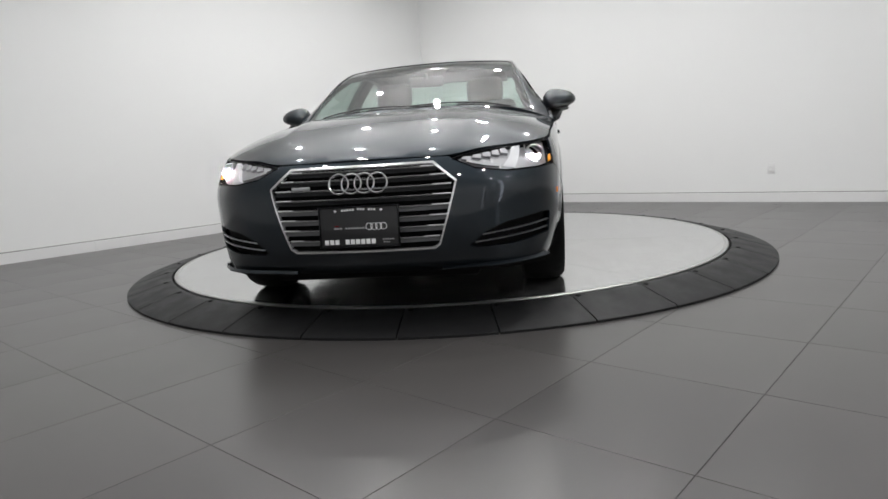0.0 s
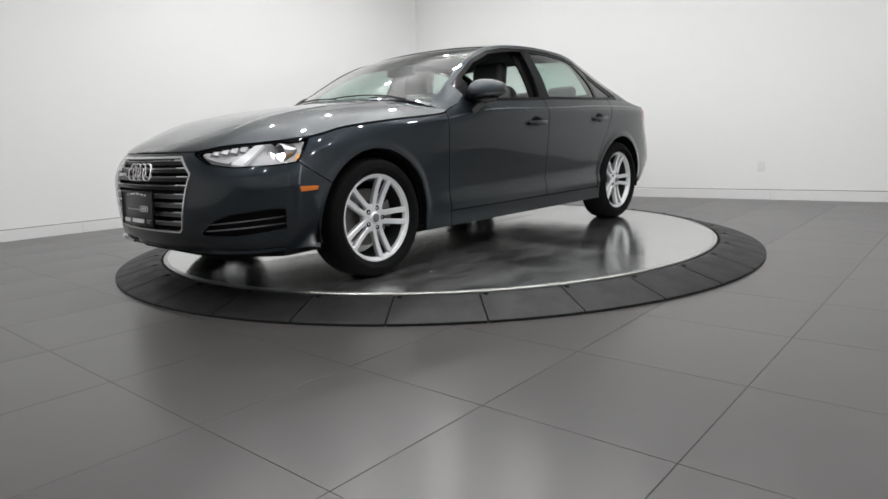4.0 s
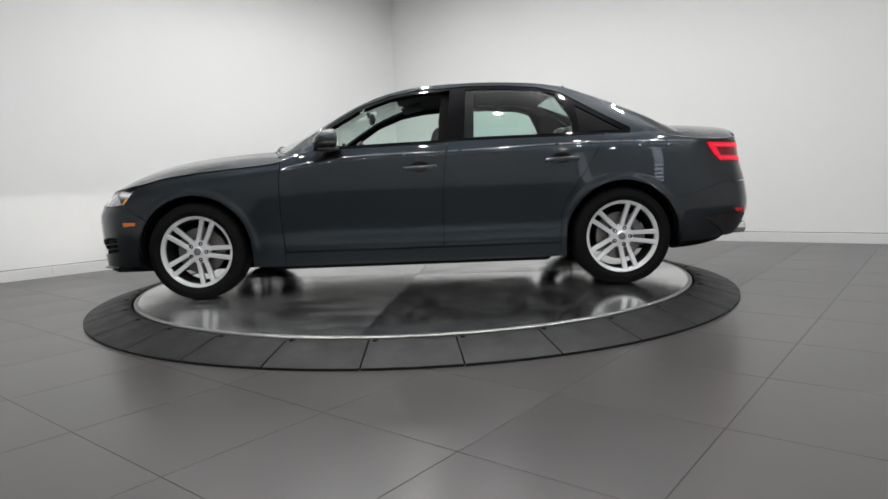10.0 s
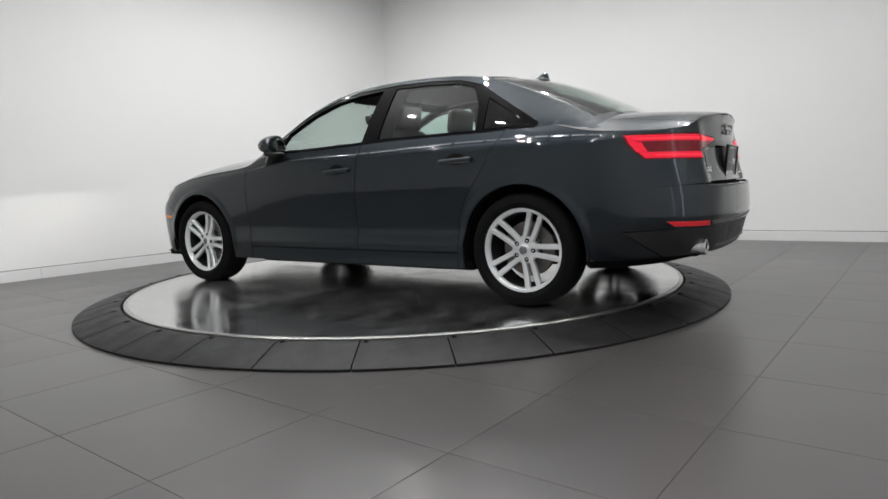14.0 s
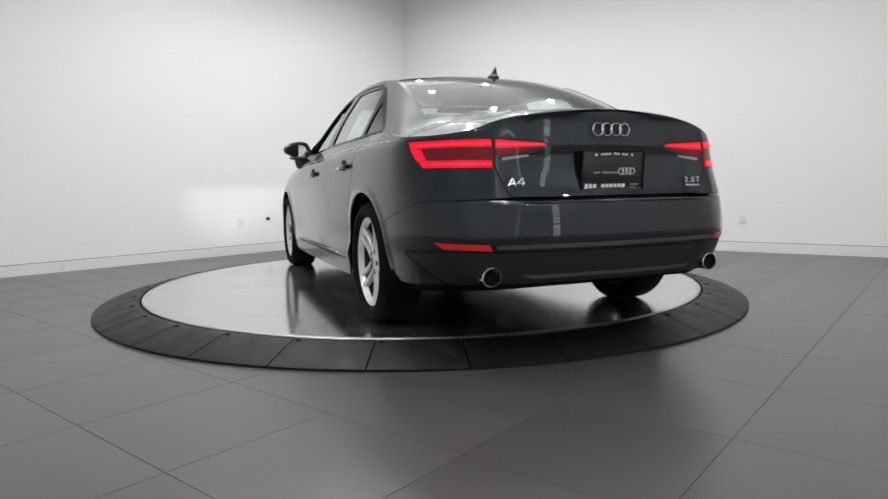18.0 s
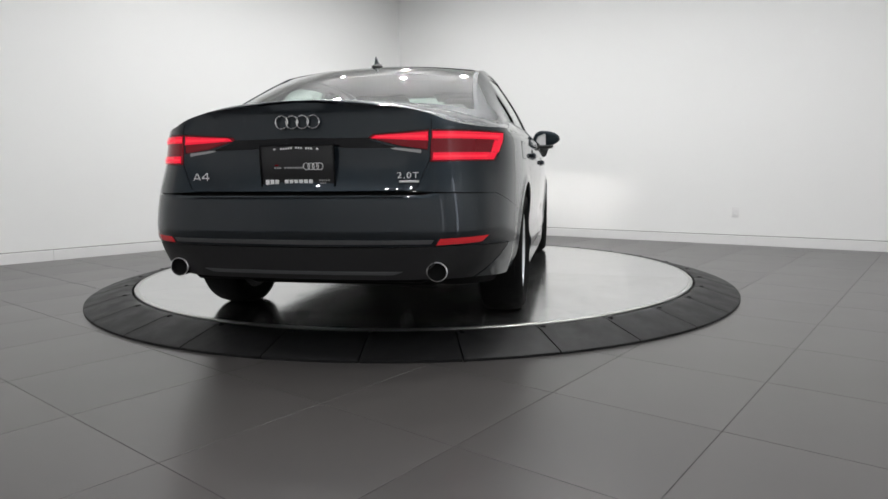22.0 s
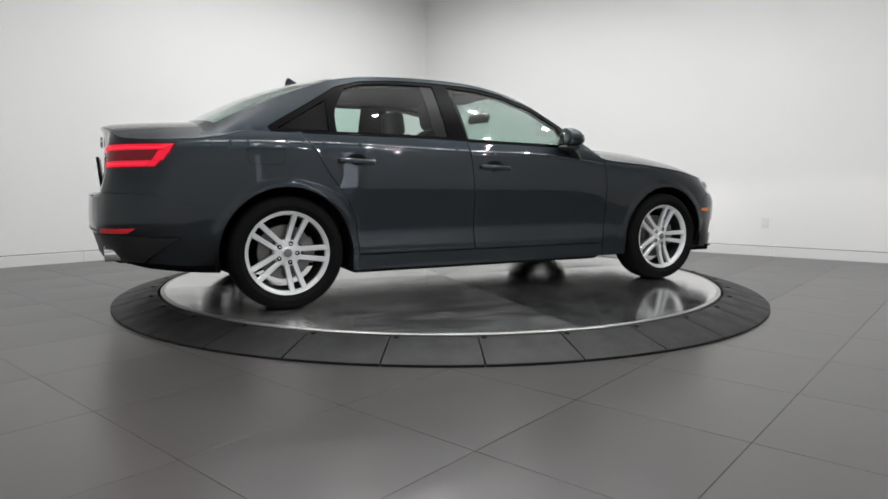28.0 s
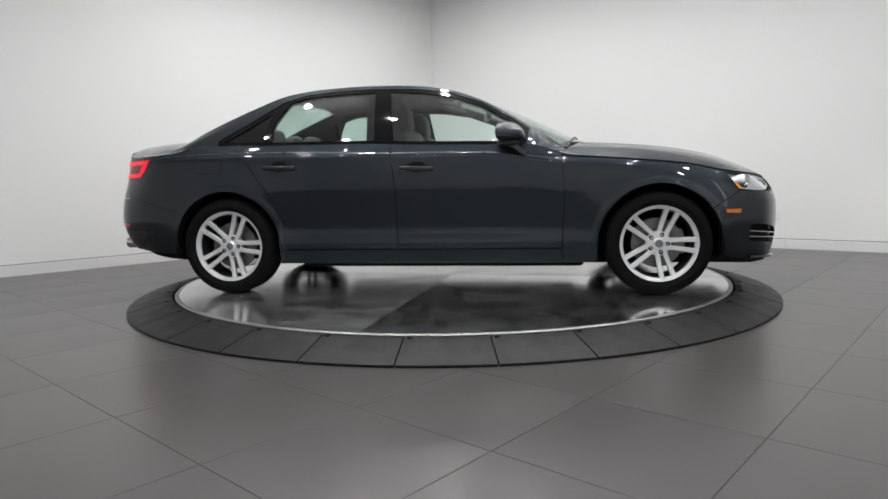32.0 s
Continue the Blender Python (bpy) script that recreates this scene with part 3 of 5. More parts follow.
def crease_points(sgn):
    """Extra points that hold the crease and the arch lips."""
    out = [(sgn * s, float(CREASE(s)) + dz) for s in np.arange(sx(.95), sx(-1.98), .03) for dz in (-.022, -.014, -.008, -.002, .004, .009, .014, .022)]
    for hx in (1.41, -1.41):
        for r in (.386, .398, .410, .422, .434):
            out += [(sgn * sx(hx + r * math.cos(a)), .322 + r * math.sin(a)) for a in np.arange(-.2, math.pi + .2, .075)]
    return out


def girdle(u, v, off=0.0):
    """The body's side at the signed place u along the outline and the height v."""
    u, v = np.asarray(u, float), np.asarray(v, float)
    s = np.abs(u)
    x, y = np.interp(s, PLAN_S, PLAN_XY[:, 0]), np.interp(s, PLAN_S, PLAN_XY[:, 1])
    e = 0.03
    tx = np.interp(s + e, PLAN_S, PLAN_XY[:, 0]) - np.interp(np.abs(s - e), PLAN_S, PLAN_XY[:, 0])
    ty = np.interp(s + e, PLAN_S, PLAN_XY[:, 1]) - np.sign(s - e) * np.interp(np.abs(s - e), PLAN_S, PLAN_XY[:, 1])
    ty = np.where(s + e > LENGTH, -np.interp(2 * LENGTH - s - e, PLAN_S, PLAN_XY[:, 1]) - np.interp(s - e, PLAN_S, PLAN_XY[:, 1]), ty)
    n = np.hypot(tx, ty)
    d = inset(s, v) + relief(s, x, v) + off
    px, py = x - d * (-ty / n) * -1 * -1, y - d * (tx / n) * -1
    px = x + d * (ty / n) * -1
    py = y + d * (tx / n)
    return np.stack([px, np.where(u < 0, -1, 1) * py, v], -1)


TOP_KEYS = [(0, .712), (sf(.40), .714), (sf(.58), .738), (sx(2.0), .752), (sx(1.79), .772), (sx(1.6), .812), (sx(1.42), .834), (sx(1.23), .852),
            (sx(1.05), .866), (sx(.85), .885), (sx(.75), .92), (sx(.63), .954), (sx(.34), .962), (sx(-.18), .975), (sx(-.41), .986), (sx(-1.17), .994),
            (sx(-1.44), 1.0), (sx(-1.6), 1.0), (sx(-1.75), .968), (sx(-1.9), .948), (sx(-2.1), .942), (sr(.70), .955), (sr(.6), .985), (sr(.4), 1.02), (LENGTH, 1.042)]
z_top = pchip(TOP_KEYS)
_ts = np.linspace(0, LENGTH, 600)
TOP_CURVE = girdle(_ts, z_top(_ts))
for _k in range(1, 600):
    TOP_CURVE[_k, 0] = min(TOP_CURVE[_k, 0], TOP_CURVE[_k - 1, 0] - 1e-6)


def edge_y(x):
    return np.interp(-np.asarray(x, float), -TOP_CURVE[:, 0], TOP_CURVE[:, 1])


def edge_z(x):
    return np.interp(-np.asarray(x, float), -TOP_CURVE[:, 0], TOP_CURVE[:, 2])


HOOD_C = pchip([(2.26, .70), (2.22, .712), (2.1, .772), (1.95, .834), (1.75, .898), (1.5, .945), (1.2, .976), (1.0, .988), (.8, .992)])
DECK_C = pchip([(-1.5, 1.10), (-1.7, 1.09), (-1.9, 1.082), (-2.1, 1.072), (-2.25, 1.06), (-2.38, 1.043)])


def upper_deck(u, v, off=0.0):
    """Hood and boot top, by x and y."""
    u, v = np.asarray(u, float), np.asarray(v, float)
    ye, ze = np.maximum(edge_y(u), .02), edge_z(u)
    zc = np.where(u > 0, HOOD_C(u), DECK_C(u))
    r = np.clip(np.abs(v) / ye, 0, 1)
    rise = np.where(u > 0, 1 - r**3.5, 1 - r**3.0)
    ridge = np.where(u > 0, .006 * np.exp(-((np.abs(v) - .42 - .10 * (2.2 - u)) / .03)**2) * np.clip((2.1 - u) * 3, 0, 1), 0)
    z = ze + np.maximum(zc - ze, 0) * rise + ridge
    return np.stack([u, v, z - off], -1)


RAIL_Z = pchip([(.95, .90), (.85, .93), (.67, 1.045), (.5, 1.153), (.31, 1.260), (.1, 1.338), (-.1, 1.373), (-.3, 1.386), (-.5, 1.389), (-.8, 1.379), (-1.05, 1.346),
                (-1.26, 1.274), (-1.5, 1.172), (-1.65, 1.102), (-1.8, 1.02), (-1.95, .955)])
RAIL_Y = pchip([(.95, .795), (.85, .775), (.67, .735), (.5, .695), (.31, .652), (.1, .616), (-.1, .606), (-.4, .605), (-.8, .60), (-1.05, .60), (-1.26, .612),
                (-1.5, .642), (-1.65, .665), (-1.8, .70), (-1.95, .75)])
ROOF_C = pchip([(1.06, .965), (1.02, .985), (.75, 1.122), (.5, 1.232), (.25, 1.332), (.05, 1.384), (-.15, 1.409), (-.4, 1.420), (-.7, 1.416), (-1.0, 1.392),
                (-1.2, 1.368), (-1.45, 1.297), (-1.65, 1.21), (-1.82, 1.12), (-1.95, 1.04)])


def upper_top(u, v, off=0.0):
    """Windscreen, roof and rear screen, by x and y."""
    u, v = np.asarray(u, float), np.asarray(v, float)
    yr, zr, zc = RAIL_Y(u), RAIL_Z(u), ROOF_C(u)
    r = np.abs(v) / yr
    return np.stack([u, v, zr + (zc - zr) * (1 - r**2.3) - off], -1)


def upper_side(sgn):
    def chart(u, v, off=0.0):
        u, v = np.asarray(u, float), np.asarray(v, float)
        zb, zr, yr = edge_z(u), RAIL_Z(u), RAIL_Y(u)
        yb = edge_y(u) - .014
        t = (v - zb) / np.maximum(zr - zb, .02)
        y = yb + (yr - yb) * t + .022 * np.clip(t, 0, 1) * (1 - np.clip(t, 0, 1)) * 4
        return np.stack([u, sgn * (y - off), v], -1)
    return chart


def densify(poly, step):
    out = []
    for i, a in enumerate(poly):
        b = poly[(i + 1) % len(poly)]
        n = max(1, int(math.hypot(b[0] - a[0], b[1] - a[1]) / step + 0.5))
        out += [(a[0] + (b[0] - a[0]) * k / n, a[1] + (b[1] - a[1]) * k / n) for k in range(n)]
    return out


def shrink(poly, d):
    area = sum(a[0] * b[1] - b[0] * a[1] for a, b in zip(poly, poly[1:] + poly[:1]))
    sign = 1 if area > 0 else -1
    out = []
    for i, p in enumerate(poly):
        a, b = Vector(poly[i - 1]), Vector(poly[(i + 1) % len(poly)])
        e1, e2 = (Vector(p) - a), (b - Vector(p))
        if e1.length < 1e-9 or e2.length < 1e-9:
            continue
        e1.normalize(), e2.normalize()
        n = Vector((-e1.y - e2.y, e1.x + e2.x)) * sign
        if n.length < 1e-6:
            out.append(p)
            continue
        n.normalize()
        c = max(0.4, n.dot(Vector((-e1.y, e1.x)) * sign))
        out.append((p[0] + n.x * d / c, p[1] + n.y * d / c))
    return out


def contains(poly, pts):
    x, y = pts[:, 0], pts[:, 1]
    ins = np.zeros(len(pts), bool)
    for (ax, ay), (bx, by) in zip(poly, poly[1:] + poly[:1]):
        if ay == by:
            continue
        c = ((ay > y) != (by > y)) & (x < (bx - ax) * (y - ay) / (by - ay) + ax)
        ins ^= c
    return ins


def chart_points(chart, uv, off=0.0):
    e = 0.003
    u, v = uv[:, 0], uv[:, 1]
    p = chart(u, v, off)
    n = np.cross(chart(u + e, v, off) - chart(u - e, v, off), chart(u, v + e, off) - chart(u, v - e, off))
    n /= np.maximum(np.linalg.norm(n, axis=1, keepdims=True), 1e-12)
    mid = np.stack([p[:, 0] * .75, p[:, 1] * 0, np.full(len(p), .55)], 1)
    n[np.einsum("ij,ij->i", n, p - mid) < 0] *= -1
    return p, n


def panel(name, chart, outer, mat, parent, label="", holes=(), step=.035, depth=.014, gap=.0026, off=0.0, extra=()):
    """A sheet-metal or glass panel cut from a body surface, with turned-in edges."""
    from mathutils.geometry import delaunay_2d_cdt
    outer = shrink(densify(outer, step), gap) if gap else densify(outer, step)
    rings = [outer] + [shrink(densify(h, step), -gap * .5) for h in holes]
    pts, edges = [], []
    for r in rings:
        o = len(pts)
        pts += r
        edges += [(o + i, o + (i + 1) % len(r)) for i in range(len(r))]
    b = np.array(pts)
    lo, hi = b.min(0), b.max(0)
    gu, gv = np.meshgrid(np.arange(lo[0] + step / 2, hi[0], step), np.arange(lo[1] + step / 2, hi[1], step))
    grid = np.stack([gu.ravel(), gv.ravel()], 1)
    if len(grid):
        keep = contains(outer, grid)
        for r in rings[1:]:
            keep &= ~contains(r, grid)
        grid = grid[keep]
    if len(grid):
        far = np.array([np.min((b[:, 0] - p[0])**2 + (b[:, 1] - p[1])**2) for p in grid]) > (step * .45)**2
        grid = grid[far]
    if len(extra):
        more = np.array(extra)
        keep = contains(outer, more)
        for r in rings[1:]:
            keep &= ~contains(r, more)
        more = more[keep]
        more = more[[np.min((b[:, 0] - p[0])**2 + (b[:, 1] - p[1])**2) > .007**2 for p in more]] if len(more) else more
        if len(more):
            if len(grid):
                grid = grid[[np.min((more[:, 0] - p[0])**2 + (more[:, 1] - p[1])**2) > .012**2 for p in grid]]
            grid = np.concatenate([grid, more]) if len(grid) else more
    verts = [Vector(p) for p in pts] + [Vector(p) for p in grid]
    vo, _, fo, *_ = delaunay_2d_cdt(verts, edges, [], 0, 1e-6)
    uv = np.array([tuple(v) for v in vo])
    tri = np.array([f for f in fo if len(f) == 3])
    cen = uv[tri].mean(1)
    keep = contains(outer, cen)
    for r in rings[1:]:
        keep &= ~contains(r, cen)
    tri = tri[keep]
    # thin slivers along the edges are left out
    q = uv[tri]
    e1, e2 = q[:, 1] - q[:, 0], q[:, 2] - q[:, 0]
    area = np.abs(e1[:, 0] * e2[:, 1] - e1[:, 1] * e2[:, 0])
    longest = np.sqrt(np.max([(e1**2).sum(1), (e2**2).sum(1), ((q[:, 2] - q[:, 1])**2).sum(1)], 0))
    tri = tri[area / longest > .0012]
    p, n = chart_points(chart, uv, off)
    fn = np.cross(p[tri[:, 1]] - p[tri[:, 0]], p[tri[:, 2]] - p[tri[:, 0]])
    flip = np.einsum("ij,ij->i", fn, n[tri].mean(1)) < 0
    tri[flip] = tri[flip][:, ::-1]
    faces = [tuple(int(i) for i in t) for t in tri]
    count = {}
    for f in faces:
        for a, c in ((f[0], f[1]), (f[1], f[2]), (f[2], f[0])):
            count[(a, c)] = count.get((a, c), 0) + 1
    rim = [(a, c) for a, c in count if (c, a) not in count]
    ids = sorted({i for e in rim for i in e})
    low = {i: len(p) + k for k, i in enumerate(ids)}
    pos = np.concatenate([p, p[ids] - n[ids] * depth]) if ids else p
    faces += [(c, a, low[a], low[c]) for a, c in rim]
    me = bpy.data.meshes.new(name)
    me.from_pydata(pos.tolist(), [], faces)
    me.materials.append(mat)
    me.polygons.foreach_set("use_smooth", [True] * len(faces))
    me.update()
    loops = []
    nt = len(tri)
    for poly in me.polygons:
        if poly.index < nt:
            loops += [tuple(n[i]) for i in poly.vertices]
        else:
            loops += [tuple(poly.normal)] * len(poly.vertices)
    me.normals_split_custom_set(loops)
    ob = new(name, me)
    ob.parent = parent
    if label:
        tagged(ob, label)
    return ob


car = tagged(new("car"), "dark grey metallic four-door sedan parked on the steel turntable, lamps lit", "car")
HUB_X, HUB_Z, ARCH_R = 1.41, .322, .372


def side_poly(points, sgn):
    return [(sgn * sx(x), z) for x, z in points]


def arc(cx, cz, r, a0, a1, n=16):
    return [(cx + r * math.cos(radians(a0 + (a1 - a0) * k / n)), cz + r * math.sin(radians(a0 + (a1 - a0) * k / n))) for k in range(n + 1)]


def top_run(s0, s1, n=30):
    return [(s, float(z_top(s))) for s in np.linspace(s0, s1, n)]


LAMP_F = [(sf(.42), .700), (sf(.52), .652), (sf(.66), .632), (sx(2.0), .636), (sx(1.885), .647), (sx(1.80), .762)]
TAIL_SEAM = [(sr(.60), .984), (sr(.595), .90), (sr(.585), .80), (sr(.555), .74), (sr(.525), .686), (sr(.50), .668)]


def lamp_f():
    top = [(s, float(z_top(s)) - .008) for s in np.linspace(sx(1.80), sf(.42), 14)]
    return LAMP_F[:-1] + top[:-1]


TAIL_OUT = [(sx(-1.972), .925), (sx(-2.0), .868), (sx(-2.082), .795), (sr(.585), .788), (sr(.595), .922)]
TAIL_IN = [(sr(.585), .922), (sr(.33), .905), (sr(.31), .89), (sr(.46), .853), (sr(.575), .838)]
DOOR_F_SEAM = [(.82, .885), (.832, .70), (.832, .54), (.815, .30)]
DOOR_M_SEAM = [(-.275, .99), (-.25, .80), (-.235, .65), (-.23, .30)]
DOOR_R_SEAM = [(-1.315, 1.006), (-1.27, .93), (-1.18, .78), (-1.06, .61), (-1.015, .50), (-1.0, .30)]


def build_side(sgn):
    L = lambda pts: [(sgn * s, z) for s, z in pts]
    run = lambda x0, x1: top_run(sx(x0), sx(x1))
    S = lambda pts: [(sx(x), z) for x, z in pts]
    fender = S([(.82, .30)]) + S(DOOR_F_SEAM[::-1])[1:] + [(s, z - .007) for s, z in run(.82, 1.80)[1:]] + [(sx(1.885), .647)]
    fender += S(arc(HUB_X, HUB_Z, ARCH_R, 35, 180, 24)) + S([(1.035, .205), (.82, .205)])
    hold = crease_points(sgn)
    panel("fender", girdle, L(fender), PAINT, car, extra=hold)
    front = S(DOOR_F_SEAM[::-1]) + run(.82, -.275) + S(DOOR_M_SEAM)
    door = panel("front_door", girdle, L(front), PAINT, car, extra=hold)
    rear = S(DOOR_M_SEAM[::-1]) + run(-.275, -1.315) + S(DOOR_R_SEAM)
    door2 = panel("rear_door", girdle, L(rear), PAINT, car, extra=hold)
    panel("side_skirt", girdle, L(S([(.82, .298), (.82, .205), (-1.0, .205), (-1.0, .298)])), PAINT, car)
    quarter = S(DOOR_R_SEAM[::-1]) + run(-1.315, -2.2)[1:] + top_run(sx(-2.2), sr(.60), 8)[1:] + TAIL_SEAM[1:] + [(sr(.60), .664), (sx(-2.1), .655)]
    quarter += S(arc(-HUB_X, HUB_Z, ARCH_R, 143, 0, 24)) + S([(-1.035, .205), (-1.0, .205)])
    panel("quarter_panel", girdle, L(quarter), PAINT, car, holes=[L(TAIL_OUT)], extra=hold, gap=.0012, step=.023)
    # greenhouse
    us = upper_side(sgn)
    zb = lambda x: float(edge_z(x))
    dlo_top = [(.62, 1.062), (.5, 1.139), (.31, 1.247), (.10, 1.321), (-.09, 1.352), (-.42, 1.366), (-.67, 1.362), (-.9, 1.343), (-1.06, 1.298), (-1.26, 1.172), (-1.49, 1.035)]
    dlo = [(x, zb(x) + .010) for x in np.linspace(-1.49, .60, 24)] + dlo_top
    rail = [(x, float(RAIL_Z(x))) for x in np.linspace(.84, -1.93, 44)]
    base = [(x, zb(x)) for x in np.linspace(-1.93, .84, 44)]
    panel("window_surround", us, base + rail, PAINT, car, holes=[dlo], gap=0, depth=.02)
    inner = lambda pts: [(x, z - .022) for x, z in pts]
    wf = [(x, zb(x) + .022) for x in np.linspace(-.252, .50, 10)] + [(.50, 1.108), (.31, 1.220), (.10, 1.294), (-.09, 1.324), (-.305, 1.338), (-.282, 1.15)]
    wr = [(x, zb(x) + .022) for x in np.linspace(-1.10, -.385, 8)] + [(-.412, 1.339), (-.67, 1.336), (-.9, 1.319), (-1.01, 1.286), (-1.085, 1.16), (-1.10, 1.10)]
    wq = [(-1.150, 1.018), (-1.435, 1.024), (-1.275, 1.122), (-1.138, 1.206)]
    panel("window_trim", us, dlo, GLOSS_BLACK, car, "gloss black window trim and pillars", holes=[wf, wr, wq], depth=.03, off=.006)
    if sgn < 0:
        pane = panel("front_window", us, wf, GLASS, car, "tinted side window, closed", gap=0, depth=.004, off=.014)
        pane.visible_shadow = False
    for nm, w in (("rear_window", wr), ("quarter_window", wq)):
        pane = panel(nm, us, w, GLASS if nm == "rear_window" else QUARTER_GLASS, car, "tinted side window, closed", gap=0, depth=.004, off=.014)
        pane.visible_shadow = False
    inner_c = [(-1.12, 1.005), (-1.62, 1.005), (-1.42, 1.13), (-1.20, 1.26), (-1.10, 1.25)]
    panel("pillar_trim", us, inner_c, BLACK, car, "dark inner trim of the rear pillar", gap=0, depth=.01, off=.06, step=.06)
    inner_b = [(-.21, .985), (-.45, .985), (-.47, 1.325), (-.25, 1.325)]
    panel("pillar_trim", us, inner_b, BLACK, car, "dark inner trim of the centre pillar", gap=0, depth=.012, off=.06, step=.06)
    # wheel well
    for hx in (HUB_X, -HUB_X):
        v, f = lathe([(ARCH_R + .012, .87), (ARCH_R + .012, .56), (.02, .56), (.02, .55), (ARCH_R + .02, .55), (ARCH_R + .02, .87)], 40, "Y", True, (-12, 192))
        v = [(a + hx, sgn * b, c + HUB_Z) for a, b, c in v]
        solid("wheel_well", v, f, UNDER, car)
    return door, door2


VENT_MOUTH = [(sf(.475), .316), (sf(.55), .374), (sf(.64), .408), (sx(2.02), .432), (sx(1.962), .428), (sx(1.962), .335), (sf(.66), .306), (sf(.50), .306)]


def build_body():
    left = build_side(1)
    right = build_side(-1)
    # front bumper across both sides
    sa = sx(HUB_X + ARCH_R)
    bottom = [(s, .205 + .02 * abs(s / sa)**2) for s in np.linspace(-sa - .0, sa, 40)]
    sidep = [(sx(x), z) for x, z in arc(HUB_X, HUB_Z, ARCH_R, -18, 35, 8)]
    rise = sidep + [(sx(1.885), .647), (sx(2.0), .636), (sf(.66), .632), (sf(.52), .652), (sf(.42), .700), (sf(.415), .711)]
    outline = bottom[1:-1] + rise + [(s, float(z_top(s))) for s in np.linspace(sf(.40), -sf(.40), 16)] + [(-s, z) for s, z in reversed(rise)]
    grille = [(.335, .692), (.43, .605), (.345, .335), (.32, .316), (-.32, .316), (-.345, .335), (-.43, .605), (-.335, .692)]
    grille = [(math.copysign(sf(abs(y)), y), z) for y, z in grille]
    vents = []
    for sg in (1, -1):
        vents.append([(sg * s, z) for s, z in VENT_MOUTH])
    bumper = panel("front_bumper", girdle, outline, PAINT, car, holes=[grille] + vents)
    # bonnet
    xs = np.linspace(.80, 1.80, 24)
    side = [(x, float(edge_y(x)) - .0) for x in xs]
    nose = [(float(a), float(b)) for a, b, c in girdle(np.linspace(sx(1.80), 0, 26), z_top(np.linspace(sx(1.80), 0, 26)))][1:]
    rearline = [(1.0, 0), (.985, .3), (.93, .5), (.85, .66)]
    halfp = rearline + side + nose
    hood = halfp + [(x, -y) for x, y in reversed(halfp) if abs(y) > 1e-6]
    panel("bonnet", upper_deck, hood, PAINT, car, step=.04)
    # roof with pillars, screens
    xs = np.linspace(.86, -1.93, 50)
    rails = [(x, float(RAIL_Y(x))) for x in xs]
    front = [(1.02, 0), (1.0, .3), (.95, .5), (.88, .66)]
    rear = [(-1.94, .5), (-1.92, .3), (-1.91, 0)]
    halfp = front + rails + rear
    roof = halfp + [(x, -y) for x, y in reversed(halfp[1:-1])]
    ws = [(.985, 0), (.97, .3), (.92, .5), (.865, .655), (.815, .752), (.67, .719), (.5, .679), (.31, .636), (.12, .600), (.045, .576), (.065, .3), (.075, 0)]
    ws = ws + [(x, -y) for x, y in reversed(ws[1:-1])]
    bl = [(-1.10, 0), (-1.085, .3), (-1.05, .556), (-1.10, .574), (-1.26, .590), (-1.5, .620), (-1.76, .668), (-1.84, .4), (-1.87, 0)]
    bl = bl + [(x, -y) for x, y in reversed(bl[1:-1])]
    panel("roof", upper_top, roof, PAINT, car, holes=[ws, bl], gap=0, step=.04)
    for nm, w, lab in (("windscreen", ws, "curved clear windscreen"), ("rear_screen", bl, "curved tinted rear screen")):
        pane = panel(nm, upper_top, w, GLASS, car, lab, gap=.001, depth=.005, off=.004, step=.05)
        pane.visible_shadow = False
    # boot lid: top and rear face
        lip = [(float(a), float(b)) for a, b, c in girdle(np.linspace(sr(.60), LENGTH, 16), z_top(np.linspace(sr(.60), LENGTH, 16)))]
    seam = [(-1.72, .655), (-1.9, .655), (-2.08, .63), (-2.2, .59), lip[0]]
    halfp = [(-1.82, 0), (-1.79, .4)] + seam + lip[1:]
    deck = halfp + [(x, -y) for x, y in reversed(halfp[1:-1])]
    panel("boot_lid", upper_deck, deck, PAINT, car, step=.04)
    for sg in (1, -1):
        xs = np.linspace(-1.55, lip[0][0] + .01, 26)
        outer = [(x, sg * float(edge_y(x))) for x in xs]
        outer += [(x, sg * y) for x, y in reversed(seam)] + [(-1.55, sg * .64)]
        panel("rear_shoulder", upper_deck, outer, PAINT, car, gap=.001)
    # rear face in the outline's own run past the tail
    right_s = lambda pts: [(2 * LENGTH - s, z) for s, z in reversed(pts)]
    face = TAIL_SEAM[::-1] + [(s, float(z_top(s))) for s in np.linspace(sr(.60), LENGTH, 14)][1:]
    face = face + right_s(face)[1:]
    panel("boot_face", wrap_girdle, face, PAINT, car, holes=[TAIL_IN, right_s(TAIL_IN)])
    sb = sx(-HUB_X - ARCH_R)
    up = [(sx(x), z) for x, z in arc(-HUB_X, HUB_Z, ARCH_R, 188, 143, 8)]
    halfp = [(sr(.50), .44), (sr(.70), .445), (sx(-2.25), .44), (sx(-1.965), .428), (sx(-2.17), .286), (sx(-1.95), .272)] + up + [(sx(-2.1), .655), (sr(.60), .660), (sr(.53), .654), (sr(.40), .653), (sr(.0), .653)]
    bump = halfp + right_s(halfp)[1:]
    panel("rear_bumper", wrap_girdle, bump, PAINT, car, gap=.0008, step=.025)
    halfp = [(LENGTH, .295), (sr(.55), .295), (sx(-2.18), .288), (sx(-1.972), .425), (sx(-2.25), .438), (sr(.70), .442), (sr(.50), .438), (LENGTH, .436)]
    diff = halfp + right_s(halfp)[1:-1]
    shelf = [(s, z) for z, run in ((.040, 1), (-.006, -1)) for s in np.linspace(sr(.47), 2 * LENGTH - sr(.47), 24)[::run]]
